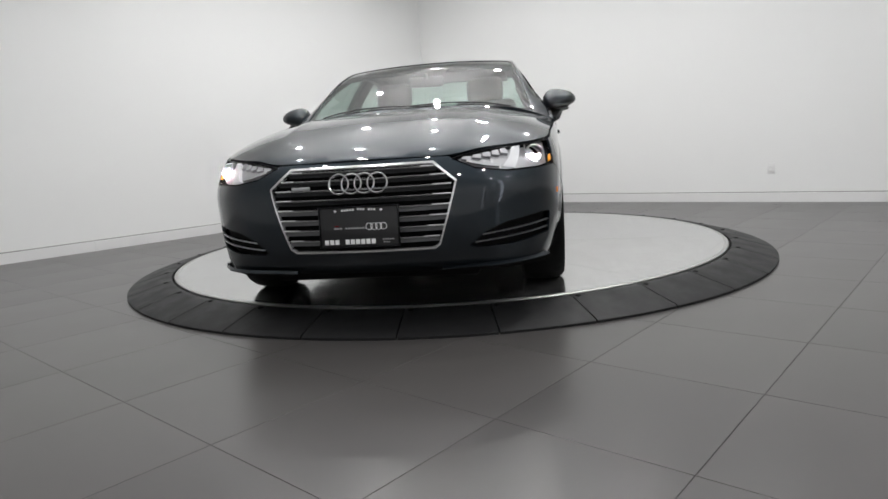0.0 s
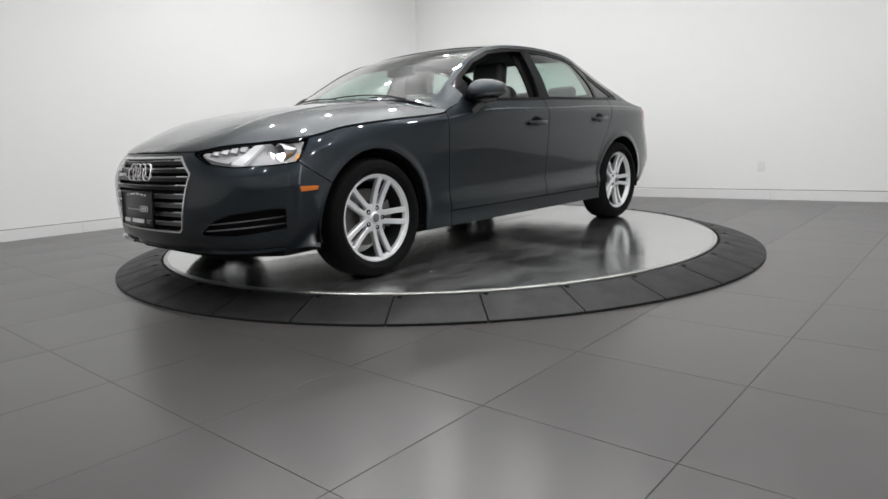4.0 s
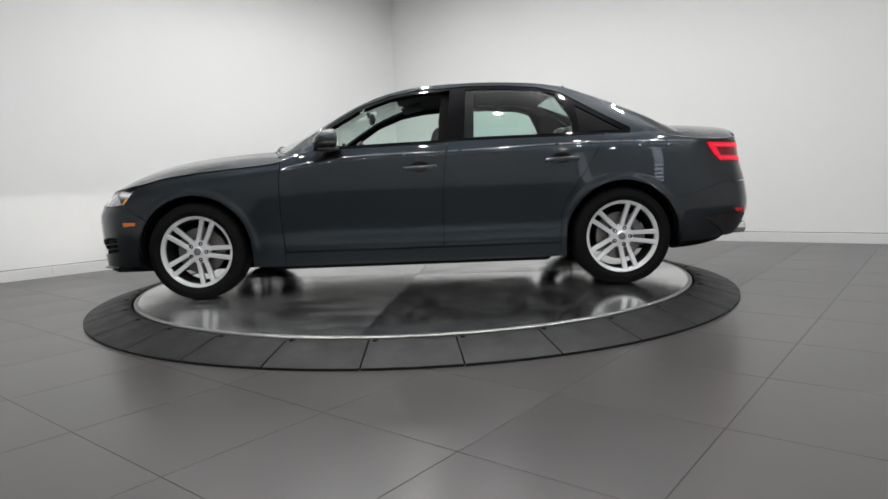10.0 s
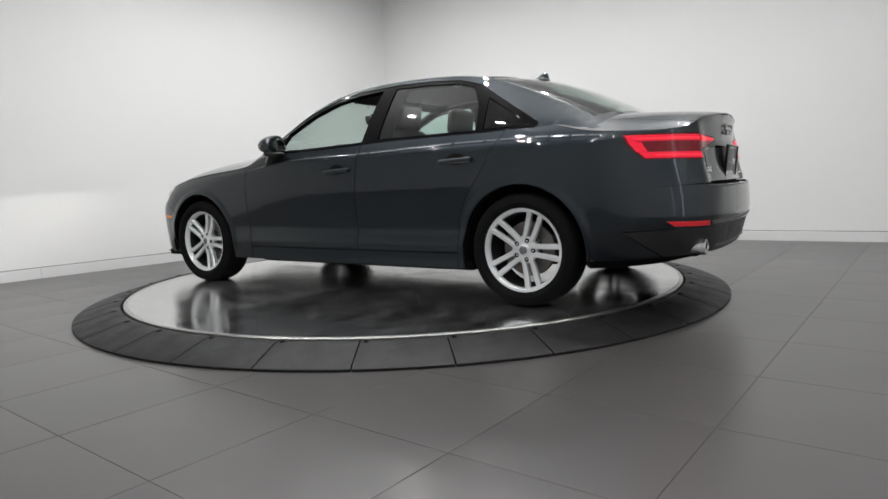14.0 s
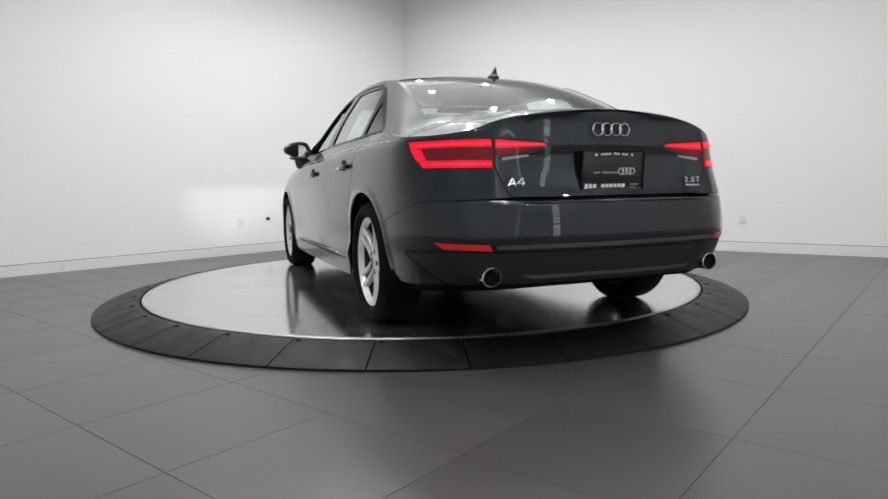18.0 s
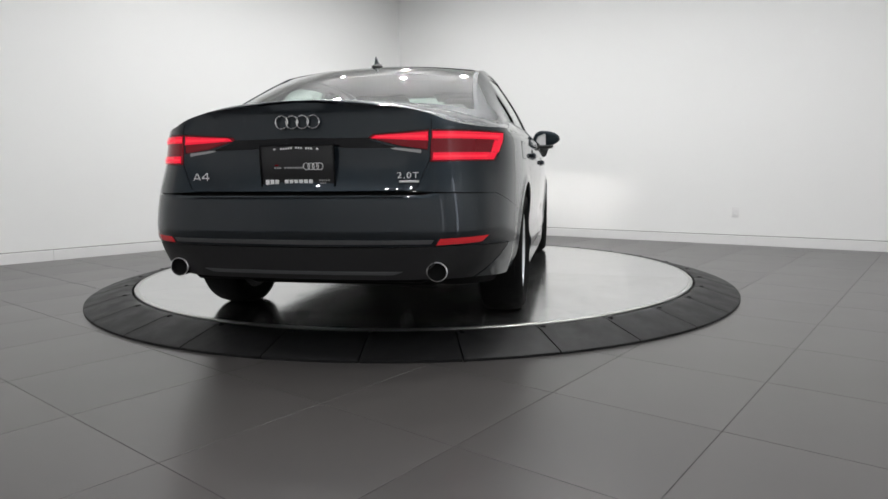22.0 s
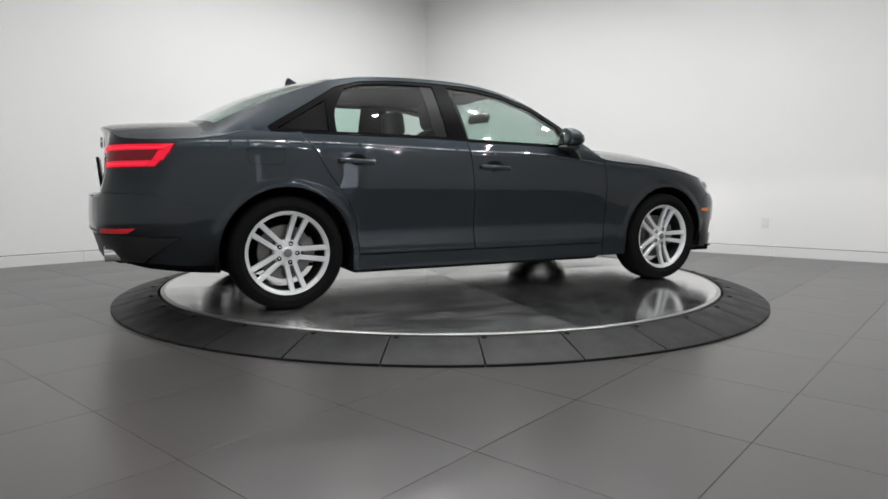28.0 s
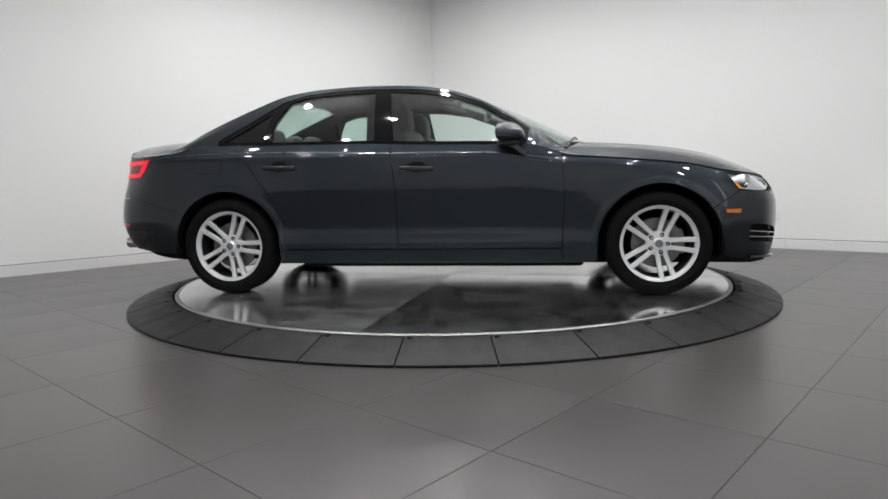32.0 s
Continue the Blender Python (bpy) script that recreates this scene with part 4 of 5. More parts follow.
    panel("bumper_shelf", lambda u, v, off=0.0: wrap_girdle(u, np.full(np.shape(u), .650), v) if np.ndim(u) else wrap_girdle(u, .650, v), shelf, PAINT, car, gap=0, depth=.004, step=.05)
    panel("rear_diffuser", wrap_girdle, diff, PLASTIC, car, "black plastic lower rear valance", gap=.0008)
    return left, right


def wrap_girdle(u, v, off=0.0):
    """As girdle, running on past the tail onto the other side."""
    u = np.asarray(u, float)
    return girdle(np.where(u > LENGTH, -(2 * LENGTH - u), u), v, off)


doors = build_body()


CAP = material("centre_cap_grey", (0.16, 0.16, 0.165), 0.45, 0.4)


def build_wheel():
    """A wheel about its own y axis, face towards +y, hub face at 0."""
    w = new("wheel")
    w.parent = car
    R, r0 = .327, .238
    t = [(r0, .018), (r0 + .012, .030), (.268, .041), (.294, .038), (.311, .024), (.319, .008), (.325, -.02), (R, -.06), (R, -.09), (.325, -.15), (.318, -.172), (.29, -.187),
         (.256, -.184), (r0, -.17), (r0 - .012, -.10)]
    v, f = lathe(t, 64)
    tagged(solid("tyre", v, f, TYRE, w), "black rubber tyre")
    b = [(.214, -.012), (.217, .004), (.222, .010), (.227, .0115), (.230, .017), (.237, .019), (.243, .015), (.243, .004), (.234, -.012)]
    v, f = lathe(b, 64)
    rim = tagged(solid("rim", v, f, ALLOY, w), "silver alloy rim with five double spokes")
    v, f = lathe([(.208, -.16), (.214, -.012), (.234, -.012), (.234, -.165)], 48)
    solid("barrel", v, f, BARREL, rim)
    for k in range(5):
        a = 180 + 72 * k + 3
        for s in (1, -1):
            prof = []
            for q in range(9):
                t_ = q / 8
                r = .052 + (.224 - .052) * t_
                c = s * (.0215 + .0145 * t_)
                hw = .0138 + .0018 * t_
                y = .006 - .012 * math.sin(t_ * math.pi) * .6 + .006 * t_ - .012 * (1 - t_)
                prof.append((r, c, hw, y))
            verts, faces = [], []
            for r, c, hw, y in prof:
                for dc, dy in ((-hw, -.028), (-hw, -.005), (-hw * .7, 0), (hw * .7, 0), (hw, -.005), (hw, -.028)):
                    verts.append((r, y + dy, c + dc))
            for i in range(8):
                for j in range(6):
                    faces.append((i * 6 + j, i * 6 + (j + 1) % 6, i * 6 + 6 + (j + 1) % 6, i * 6 + 6 + j))
            solid("spoke", verts, faces, ALLOY, rim, m=pose(0, 0, 0, 0, -a, 0))
        bx, bz = .056 * math.cos(radians(a)), .056 * math.sin(radians(a))
        v, f = lathe([(.0, -.010), (.006, -.0095), (.0075, -.0075), (.0125, -.0062), (.0135, -.008), (.0135, -.03)], 14, "Y", False)
        solid("wheel_bolt", v, f, BLACK, rim, m=pose(bx, 0.001, bz))
    v, f = lathe([(.0, .004), (.024, .003), (.030, -.002), (.034, -.006), (.072, -.010), (.078, -.016), (.078, -.045), (.0, -.045)], 40, "Y", False)
    solid("hub", v, f, ALLOY, rim)
    v, f = lathe([(.0, .006), (.020, .0055), (.024, .003)], 24, "Y", False)
    solid("centre_cap", v, f, CAP, rim)
    v, f = lathe([(.06, -.075), (.155, -.075), (.158, -.079), (.158, -.097), (.155, -.1), (.06, -.1)], 48)
    tagged(solid("brake_disc", v, f, IRON, w), "bare iron brake disc")
    v, f = lathe([(.0, -.05), (.085, -.05), (.088, -.056), (.088, -.1), (.0, -.1)], 32, "Y", False)
    solid("brake_hat", v, f, IRON, w)
    v, f = lathe([(.10, -.055), (.165, -.055), (.172, -.062), (.172, -.115), (.10, -.115)], 10, "Y", True, (150, 205))
    solid("brake_caliper", v, f, IRON, w)
    return w


def place_wheels():
    w = build_wheel()
    w.matrix_basis = pose(HUB_X, .858, .322)
    copy_thing(w, pose(-HUB_X, .858, .322))
    copy_thing(w, pose(HUB_X, -.858, .322, 0, 0, 180))
    copy_thing(w, pose(-HUB_X, -.858, .322, 0, 0, 180))


place_wheels()


# ---- car details ----
def mirror_s(poly, sgn):
    return [(sgn * s, z) for s, z in poly]


def wrap_side(poly, sgn):
    """Side places given for the left; on the right they run on past the tail."""
    return poly if sgn > 0 else [(2 * LENGTH - s, z) for s, z in poly]


def sweep(name, points, section, mat, parent, label="", closed=False, smooth=True):
    """A bar of the given cross-section (list of (across, up)) along points."""
    pts = [Vector(p) for p in points]
    n, k = len(pts), len(section)
    verts, faces = [], []
    for i, p in enumerate(pts):
        a = pts[i - 1] if (i or closed) else p
        b = pts[(i + 1) % n] if (i < n - 1 or closed) else p
        d = (b - a).normalized()
        up = Vector((0, 0, 1)) if abs(d.z) < 0.9 else Vector((1, 0, 0))
        side = d.cross(up).normalized()
        up = side.cross(d).normalized()
        verts += [tuple(p + side * s + up * u) for s, u in section]
    for i in range(n if closed else n - 1):
        for j in range(k):
            j2, i2 = (j + 1) % k, (i + 1) % n
            faces.append((i * k + j, i * k + j2, i2 * k + j2, i2 * k + j))
    if not closed:
        faces += [tuple(range(k)), tuple(range((n - 1) * k, n * k))]
    return solid(name, verts, faces, mat, parent, label, smooth)


def circle_section(r, n=8):
    return [(r * math.cos(2 * math.pi * i / n), r * math.sin(2 * math.pi * i / n)) for i in range(n)]


LAMP_S0, LAMP_LEN = sf(.42), sx(1.80) - sf(.42)
PROJ_S, PROJ_Z = LAMP_S0 + .76 * LAMP_LEN, .694


def projector_hole(grow=1.0):
    return [(PROJ_S + .062 * grow * math.cos(a), PROJ_Z + .043 * grow * math.sin(a)) for a in np.linspace(0, 2 * math.pi, 25)[:-1]]


def build_shell():
    """Dark inner structure behind the outer panels."""
    for sgn in (1, -1):
        arcs_f = [(sx(x), z) for x, z in arc(HUB_X, HUB_Z, ARCH_R + .004, -16, 196, 24)]
        arcs_r = [(sx(x), z) for x, z in arc(-HUB_X, HUB_Z, ARCH_R + .004, -16, 196, 24)]
        poly = [(0.0, .235)] + arcs_f + arcs_r + [(LENGTH, .30)] + [(s, float(z_top(s)) - .012) for s in np.linspace(LENGTH, 0, 70)]
        panel("inner_side", girdle, mirror_s(poly, sgn), UNDER, car, gap=0, depth=.01, off=.055, step=.05, holes=[mirror_s(projector_hole(), sgn)])
    hood = [(.98, -.7), (1.75, -.76), (2.0, -.6), (2.15, -.3), (2.15, .3), (2.0, .6), (1.75, .76), (.98, .7)]
    panel("engine_cover", upper_deck, hood, UNDER, car, gap=0, off=.05, step=.1)
    deck = [(-1.72, -.6), (-2.05, -.66), (-2.2, -.42), (-2.2, .42), (-2.05, .66), (-1.72, .6)]
    panel("boot_floor", upper_deck, deck, UNDER, car, gap=0, off=.05, step=.1)
    cowl = [(1.06, -.3), (1.0, -.52), (.9, -.7), (.80, -.74), (.78, -.60), (.9, -.3), (.93, 0), (.9, .3), (.78, .60), (.80, .74), (.9, .7), (1.0, .52), (1.06, .3), (1.07, 0)]
    panel("cowl", lambda u, v, off=0.0: upper_deck(u, v, off), cowl, PLASTIC, car, gap=0, off=.03, step=.08)
    bm = box_bm(1.95, 1.34, .10, .03, (0, 0, .205))
    box_bm(1.2, 1.0, .09, .03, (1.5, 0, .20), bm)
    box_bm(1.0, 1.0, .12, .04, (-1.4, 0, .25), bm)
    box_bm(.9, 1.1, .12, .04, (-1.85, 0, .33), bm)
    from_bm("floor_pan", bm, UNDER, car, smooth=True)
    bm = bmesh.new()
    tray = [(1.74, .79), (1.97, .80), (2.10, .64), (2.16, .40)]
    ring = tray + [(x, -y) for x, y in reversed(tray)]
    top = bm.faces.new([bm.verts.new((x, y, .238)) for x, y in ring])
    ext = bmesh.ops.extrude_face_region(bm, geom=[top])
    bmesh.ops.translate(bm, verts=[e for e in ext["geom"] if isinstance(e, bmesh.types.BMVert)], vec=(0, 0, -.042))
    bmesh.ops.recalc_face_normals(bm, faces=bm.faces)
    from_bm("undertray", bm, UNDER, car, "black tray under the nose")
    sweep("exhaust_pipe", [(1.2, -.1, .19), (.3, -.12, .185), (-.9, -.12, .19), (-1.6, -.15, .25)], circle_section(.03, 10), IRON, car)
    v, f = lathe([(.0, -.25), (.075, -.25), (.085, -.2), (.085, .2), (.075, .25), (.0, .25)], 16, "Y", False)
    solid("silencer", v, f, IRON, car, m=pose(.35, -.12, .215, 0, 0, 90))
    panel("headliner", upper_top, [(.05, -.52), (-1.05, -.52), (-1.08, 0), (-1.05, .52), (.05, .52), (.08, 0)], HEADLINER, car, "pale grey headliner", gap=0, off=.035, depth=.01, step=.08)


build_shell()


def build_interior():
    def seat(x, y, w, lean, base_z):
        s = new("seat")
        s.parent = car
        s.matrix_basis = pose(x, y, 0)
        from_bm("cushion", box_bm(.5, w, .16, .05, (0.02, 0, base_z), turn=pose(0, 0, 0, 0, -6, 0), segments=3), FABRIC, s, smooth=True)
        bm = box_bm(.15, w * .98, .68, .055, (-.28, 0, base_z + .35), turn=pose(0, 0, 0, 0, -lean, 0), segments=3)
        for sg in (1, -1):
            box_bm(.09, .08, .45, .035, (-.19, sg * w * .43, base_z + .28), bm, pose(0, 0, 0, 0, -lean, 0), 2)
        from_bm("backrest", bm, FABRIC, s, smooth=True)
        from_bm("headrest", box_bm(.11, .29, .20, .05, (-.40, 0, base_z + .765), turn=pose(0, 0, 0, 0, -lean * .5, 0), segments=3), FABRIC, s, smooth=True)
        for sg in (1, -1):
            sweep("headrest_post", [(-.365, sg * .07, base_z + .62), (-.39, sg * .07, base_z + .70)], circle_section(.008), CHROME, s)
        return s

    seat(.12, .37, .50, 18, .42)
    seat(.12, -.37, .50, 18, .42)
    bench = new("rear_bench")
    bench.parent = car
    from_bm("cushion", box_bm(.5, 1.3, .18, .05, (-.78, 0, .42), segments=3), FABRIC, bench, smooth=True)
    from_bm("backrest", box_bm(.14, 1.3, .62, .05, (-1.12, 0, .72), turn=pose(0, 0, 0, 0, -24, 0), segments=3), FABRIC, bench, smooth=True)
    for y in (-.42, 0, .42):
        from_bm("headrest", box_bm(.10, .26 if y else .2, .15, .04, (-1.24, y, 1.06 if y else 1.04), turn=pose(0, 0, 0, 0, -12, 0), segments=3), HEADREST, bench, smooth=True)
    from_bm("parcel_shelf", box_bm(.5, 1.2, .03, .01, (-1.48, 0, 1.0)), PLASTIC, car, smooth=True)
    bm = box_bm(.42, 1.36, .28, .07, (.72, 0, .80), segments=3)
    box_bm(.2, .4, .07, .03, (.60, .37, .965), bm, segments=2)
    from_bm("dashboard", bm, PLASTIC, car, smooth=True)
    from_bm("centre_screen", box_bm(.015, .22, .12, .006, (.53, 0, .99), turn=pose(0, 0, 0, 0, -12, 0)), GLOSS_BLACK, car, smooth=True)
    from_bm("console", box_bm(.9, .22, .22, .04, (.15, 0, .5)), PLASTIC, car, smooth=True)
    wheel = new("steering_wheel")
    wheel.parent = car
    wheel.matrix_basis = pose(.42, .37, .86, 0, -24, 0)
    v, f = lathe([(.178 + .014 * math.cos(a), .014 * math.sin(a)) for a in np.linspace(0, 2 * math.pi, 9)[:-1]], 40, "Y")
    v = [(b, a, c) for a, b, c in v]
    solid("wheel_rim", v, f, PLASTIC, wheel)
    bm = box_bm(.04, .15, .12, .03, (.02, 0, -.01), segments=3)
    box_bm(.018, .34, .035, .008, (.015, 0, 0), bm)
    box_bm(.018, .04, .16, .008, (.015, 0, -.09), bm)
    from_bm("wheel_hub", bm, PLASTIC, wheel, smooth=True)
    sweep("steering_column", [(.44, .37, .85), (.62, .37, .76)], circle_section(.035, 10), PLASTIC, car)
    im = new("rear_view_mirror")
    im.parent = car
    from_bm("mirror_housing", box_bm(.04, .25, .075, .02, (.30, 0, 1.225), turn=pose(0, 0, 0, 0, 10, 8), segments=3), PLASTIC, im, smooth=True)
    sweep("mirror_stalk", [(.32, 0, 1.24), (.33, 0, 1.28)], circle_section(.014), PLASTIC, im)
    for sg in (1, -1):
        from_bm("sun_visor", box_bm(.16, .40, .015, .006, (.0, sg * .31, 1.325), turn=pose(0, 0, 0, 0, 12, 0)), HEADLINER, car, smooth=True)


HEADREST = vary(material("headrest_leather", (0.09, 0.09, 0.09), 0.5), (0.09, 0.09, 0.09), 10, 0.2, 0.5, 0.1, 200)
build_interior()


def ring(parent, center, r, thick, normal_pitch, facing, mat):
    """A standing ring with a flat face, in the y-z plane, tilted about y."""
    prof = [(r - thick, -.004), (r - thick, .003), (r - thick * .6, .006), (r - thick * .4, .006), (r, .003), (r, -.004)]
    v, f = lathe(prof, 36, "Y")
    v = [(facing * b, a, c) for a, b, c in v]
    return solid("ring", v, f, mat, parent, m=Matrix.Translation(center) @ pose(0, 0, 0, 0, normal_pitch, 0))


def emblem(x, z, r, thick, gap, pitch, facing):
    e = new("emblem")
    e.parent = car
    tagged(e, "four interlocking chrome rings")
    for k in range(4):
        y = (k - 1.5) * gap
        bend = -.10 * y * y * facing
        ring(e, (x + bend + facing * .0012 * (k % 2), y, z), r, thick, pitch, facing, CHROME)


def dealer_plate(x, z, w, h, pitch, facing):
    p = new("licence_plate")
    p.parent = car
    tagged(p, "black dealer plate with pale lettering bars in a thin frame")
    p.matrix_basis = Matrix.Translation((x, 0, z)) @ pose(0, 0, 0, 0, pitch, 0 if facing > 0 else 180)
    from_bm("plate_panel", box_bm(.008, w, h, .003), PLATE, p, smooth=True)
    bm = bmesh.new()
    for sg in (1, -1):
        box_bm(.014, w + .012, .007, .002, (.002, 0, sg * h / 2), bm)
        box_bm(.014, .007, h, .002, (.002, sg * w / 2, 0), bm)
    from_bm("plate_frame", bm, GLOSS_BLACK, p, smooth=True)

    def bars(name, items, mat):
        bm = bmesh.new()
        for y, zz, bw, bh in items:
            box_bm(.002, bw * w, bh * h, 0, (.005, y * w, zz * h), bm)
        from_bm(name, bm, mat, p)
    small = [(-.20 + .034 * k, .44 - .004 * abs(k - 6), .022, .045) for k in range(13) if k not in (5, 9)]
    bars("small_writing_bars", small, PALE)
    for y in (-.29, .29):
        v, f = lathe([(.0, .003), (.006, .002), (.007, -.002)], 10, "Y", False)
        solid("plate_screw", [(b, a, c) for a, b, c in v], f, CHROME, p, m=pose(.004, y * w, .40 * h))
    bars("middle_writing_bars", [(-.30 + .035 * k, -.03, .026, .04) for k in range(12) if k not in (3,)], GREY_INK)
    bars("red_mark", [(-.28, .03, .05, .03)], TAIL_RED)
    big = []
    for k in range(10):
        if k == 3:
            continue
        y = -.42 + .066 * k
        big += [(y, -.37, .05, .12)]
    for item in big:
        bars("writing_bar", [item], PALE)
    bars("tiny_writing_bars", [(.30 + .03 * k, -.33, .02, .035) for k in range(5)] + [(.31 + .03 * k, -.40, .02, .03) for k in range(3)], GREY_INK)
    for k in range(4):
        v, f = lathe([(.013, .0), (.0155, .0), (.0155, .002), (.013, .002)], 20, "Y")
        solid("plate_ring", [(b, a, c) for a, b, c in v], f, PALE, p, m=pose(.004, (.13 + .06 * k) * w, -.0 * h))


PLATE = material("plate_black", (0.012, 0.012, 0.013), 0.3)
PALE = material("pale_ink", (0.75, 0.75, 0.75), 0.5)
GREY_INK = material("grey_ink", (0.3, 0.3, 0.3), 0.5)
# lower slats take a lighter grey in place of the reflection they catch
SLAT_SHEEN = material("slat_sheen_grey", (0.16, 0.163, 0.168), 0.4, 0.5)
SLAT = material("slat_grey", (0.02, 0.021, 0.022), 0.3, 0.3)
MIRROR = material("mirror_glass", (0.8, 0.8, 0.8), 0.02, 1.0)


def sy(y):
    return math.copysign(sf(abs(y)), y)


def build_front():
    grille = new("grille")
    grille.parent = car
    tagged(grille, "six-sided chrome-framed grille with horizontal slats")
    hexa = [(.335, .692), (.43, .605), (.345, .335), (.32, .316), (-.32, .316), (-.345, .335), (-.43, .605), (-.335, .692)]
    out = [(sy(y * 1.008), z + (.004 if z > .5 else -.004)) for y, z in hexa]
    inn = [(sy(y * .986), z + (-.005 if z > .5 and abs(y) < .4 else .005 if z < .33 else 0)) for y, z in hexa]
    panel("grille_frame", girdle, out, BRIGHT, grille, "bright chrome grille surround", holes=[inn], gap=0, depth=.018, off=-.007)
    panel("grille_back", girdle, [(sy(y), z) for y, z in hexa], BLACK, grille, gap=0, depth=.004, off=.036, step=.05)
    edge = pchip([(.316, .32), (.335, .345), (.605, .428), (.692, .335)])
    for k, z in enumerate((.668, .630, .588, .546, .502, .457, .411, .364)):
        w = float(edge(z)) * .955
        ss = np.linspace(-sf(w), sf(w), 24)
        blade = [tuple(girdle(s, z - .004, .016)) for s in ss]
        slat = sweep("slat", blade, [(-.014, -.013), (.006, -.013), (.010, .004), (-.014, .008)], SLAT if z > .53 else SLAT_SHEEN, grille)
        line = [tuple(girdle(s, z + .006, .006)) for s in ss]
        sweep("slat_chrome", line, [(-.004, -.0022), (.003, -.0022), (.004, .0008), (-.004, .0024)], BRIGHT, slat, "thin chrome strip")
        for sg in (1, -1):
            ss = np.linspace(sf(w * .80), sf(w), 6) * sg
            line = [tuple(girdle(s, z + .008, .003)) for s in ss]
            sweep("slat_tip", line, [(-.003, -.0025), (.003, -.0025), (.003, .0025), (-.003, .0025)], BRIGHT, slat)
    emblem(2.285 - .028 + .016, .618, .0480, .0078, .058, -16, 1)
    dealer_plate(2.305, .432, .355, .175, -3, 1)
    from_bm("quattro_badge", box_bm(.006, .085, .016, .003, (2.252, -.27, .605)), SATIN, car, "small satin badge", smooth=True)
    for sg in (1, -1):
        S = lambda p: [(sg * s, z) for s, z in p]
        vent = new("bumper_vent")
        vent.parent = car
        mouth = VENT_MOUTH
        panel("vent_mesh", girdle, S(mouth), BLACK, vent, gap=0, depth=.004, off=.032, step=.05)
        for z0, z1, a, b in ((.360, .392, sf(.525), sx(1.966)), (.328, .358, sf(.50), sx(1.966))):
            line = [tuple(girdle(sg * (a + (b - a) * t), z0 + (z1 - z0) * t, .008)) for t in np.linspace(0, 1, 14)]
            sweep("vent_strip", line, [(-.006, -.0024), (.004, -.0024), (.006, .001), (-.006, .003)], SATIN, vent, "thin satin chrome strip")
        lip = [tuple(girdle(sg * s, .214 + .02 * (s / sx(1.85))**2, -.014)) for s in np.linspace(sf(.35), sx(1.97), 20)]
        sweep("lip_blade", lip, [(-.012, -.005), (.012, -.005), (.014, .0), (-.008, .010)], PAINT, car)
        # headlamp
        lamp = new("headlamp")
        lamp.parent = car
        tagged(lamp, "clear swept headlamp, lit")
        outline = lamp_f()
        panel("lamp_housing", girdle, S(outline), SILVER_IN, lamp, gap=.001, depth=.005, off=.036, step=.03, holes=[S(projector_hole(.9))])
        panel("lamp_bezel", girdle, S(outline), GLOSS_BLACK, lamp, gap=.001, depth=.02, off=.010, step=.03,
              holes=[S(shrink(densify(outline, .02), .005))])
        q = lambda t: LAMP_S0 + t * LAMP_LEN
        drl = [(q(.36), .650), (q(.46), .642), (q(.63), .738), (q(.545), .736)]
        panel("running_light", girdle, S(drl), DRL_ON, lamp, "white running light bar, lit", gap=0, depth=.02, off=.012, step=.03)
        for k in range(5):
            t0 = .07 + .082 * k
            z = .694 + .004 * k
            cell = [(q(t0), z), (q(t0 + .066), z - .006), (q(t0 + .072), z + .010 + .003 * k), (q(t0 + .012), z + .010 + .002 * k)]
            panel("reflector_cell", girdle, S(cell), SILVER_IN, lamp, "small silver reflector", gap=0, depth=.014, off=.016, step=.02)
        low = [(q(.10), .682), (q(.24), .660), (q(.34), .652), (q(.36), .660), (q(.25), .670), (q(.11), .690)]
        panel("chrome_sill", girdle, S(low), SILVER_IN, lamp, "", gap=0, depth=.012, off=.014, step=.03)
        # projector behind the outer half, with its slit and the shade above it
        c = girdle(sg * PROJ_S, PROJ_Z, .034)
        c = Vector((float(c[0]), float(c[1]), PROJ_Z))
        v, f = lathe([(.0, -.104), (.036, -.10), (.044, -.02), (.046, .0), (.043, .004), (.039, .0), (.036, -.096), (.0, -.098)], 28, "Y", False)
        solid("projector_ring", [(b, a, q) for a, b, q in v], f, SATIN, lamp, "silver projector bowl", m=Matrix.Translation(c))
        from_bm("light_slit", box_bm(.004, .060, .004, 0, (c.x - .070, c.y, c.z - .006)), LAMP_ON, lamp, "white hot low-beam source")
        from_bm("beam_shade", box_bm(.10, .088, .003, 0, (c.x - .038, c.y, c.z - .002)), SILVER_IN, lamp)
        from_bm("side_shade", box_bm(.095, .003, .086, 0, (c.x + .0075, c.y - sg * .043, c.z)), SILVER_IN, lamp)
        turn = [(sx(1.897), .659), (sx(1.876), .668), (sx(1.866), .690), (sx(1.887), .676)]
        panel("turn_light", girdle, S(turn), AMBER_ON, lamp, "amber corner light", gap=0, depth=.01, off=.006, step=.02)
        cover = panel("lamp_lens", girdle, S(outline), LENS, lamp, "clear polycarbonate cover", gap=.002, depth=.004, off=.001, step=.03)
        cover.visible_shadow = False
        mk = [(sx(1.885), .506), (sx(1.80), .510), (sx(1.795), .530), (sx(1.89), .532)]
        panel("side_marker", girdle, S(mk), AMBER, car, "amber side marker", gap=0, depth=.006, off=-.003, step=.02)


SILVER_IN = material("lamp_reflector", (0.40, 0.40, 0.41), 0.32, 0.2)
AMBER_ON = glow("amber_glow", (1.0, 0.42, 0.05), 0.5, (0.5, 0.2, 0.02))
build_front()


TAIL_CORE = glow("tail_light_core", (1.0, 0.035, 0.07), 0.75, (0.3, 0.0, 0.005))


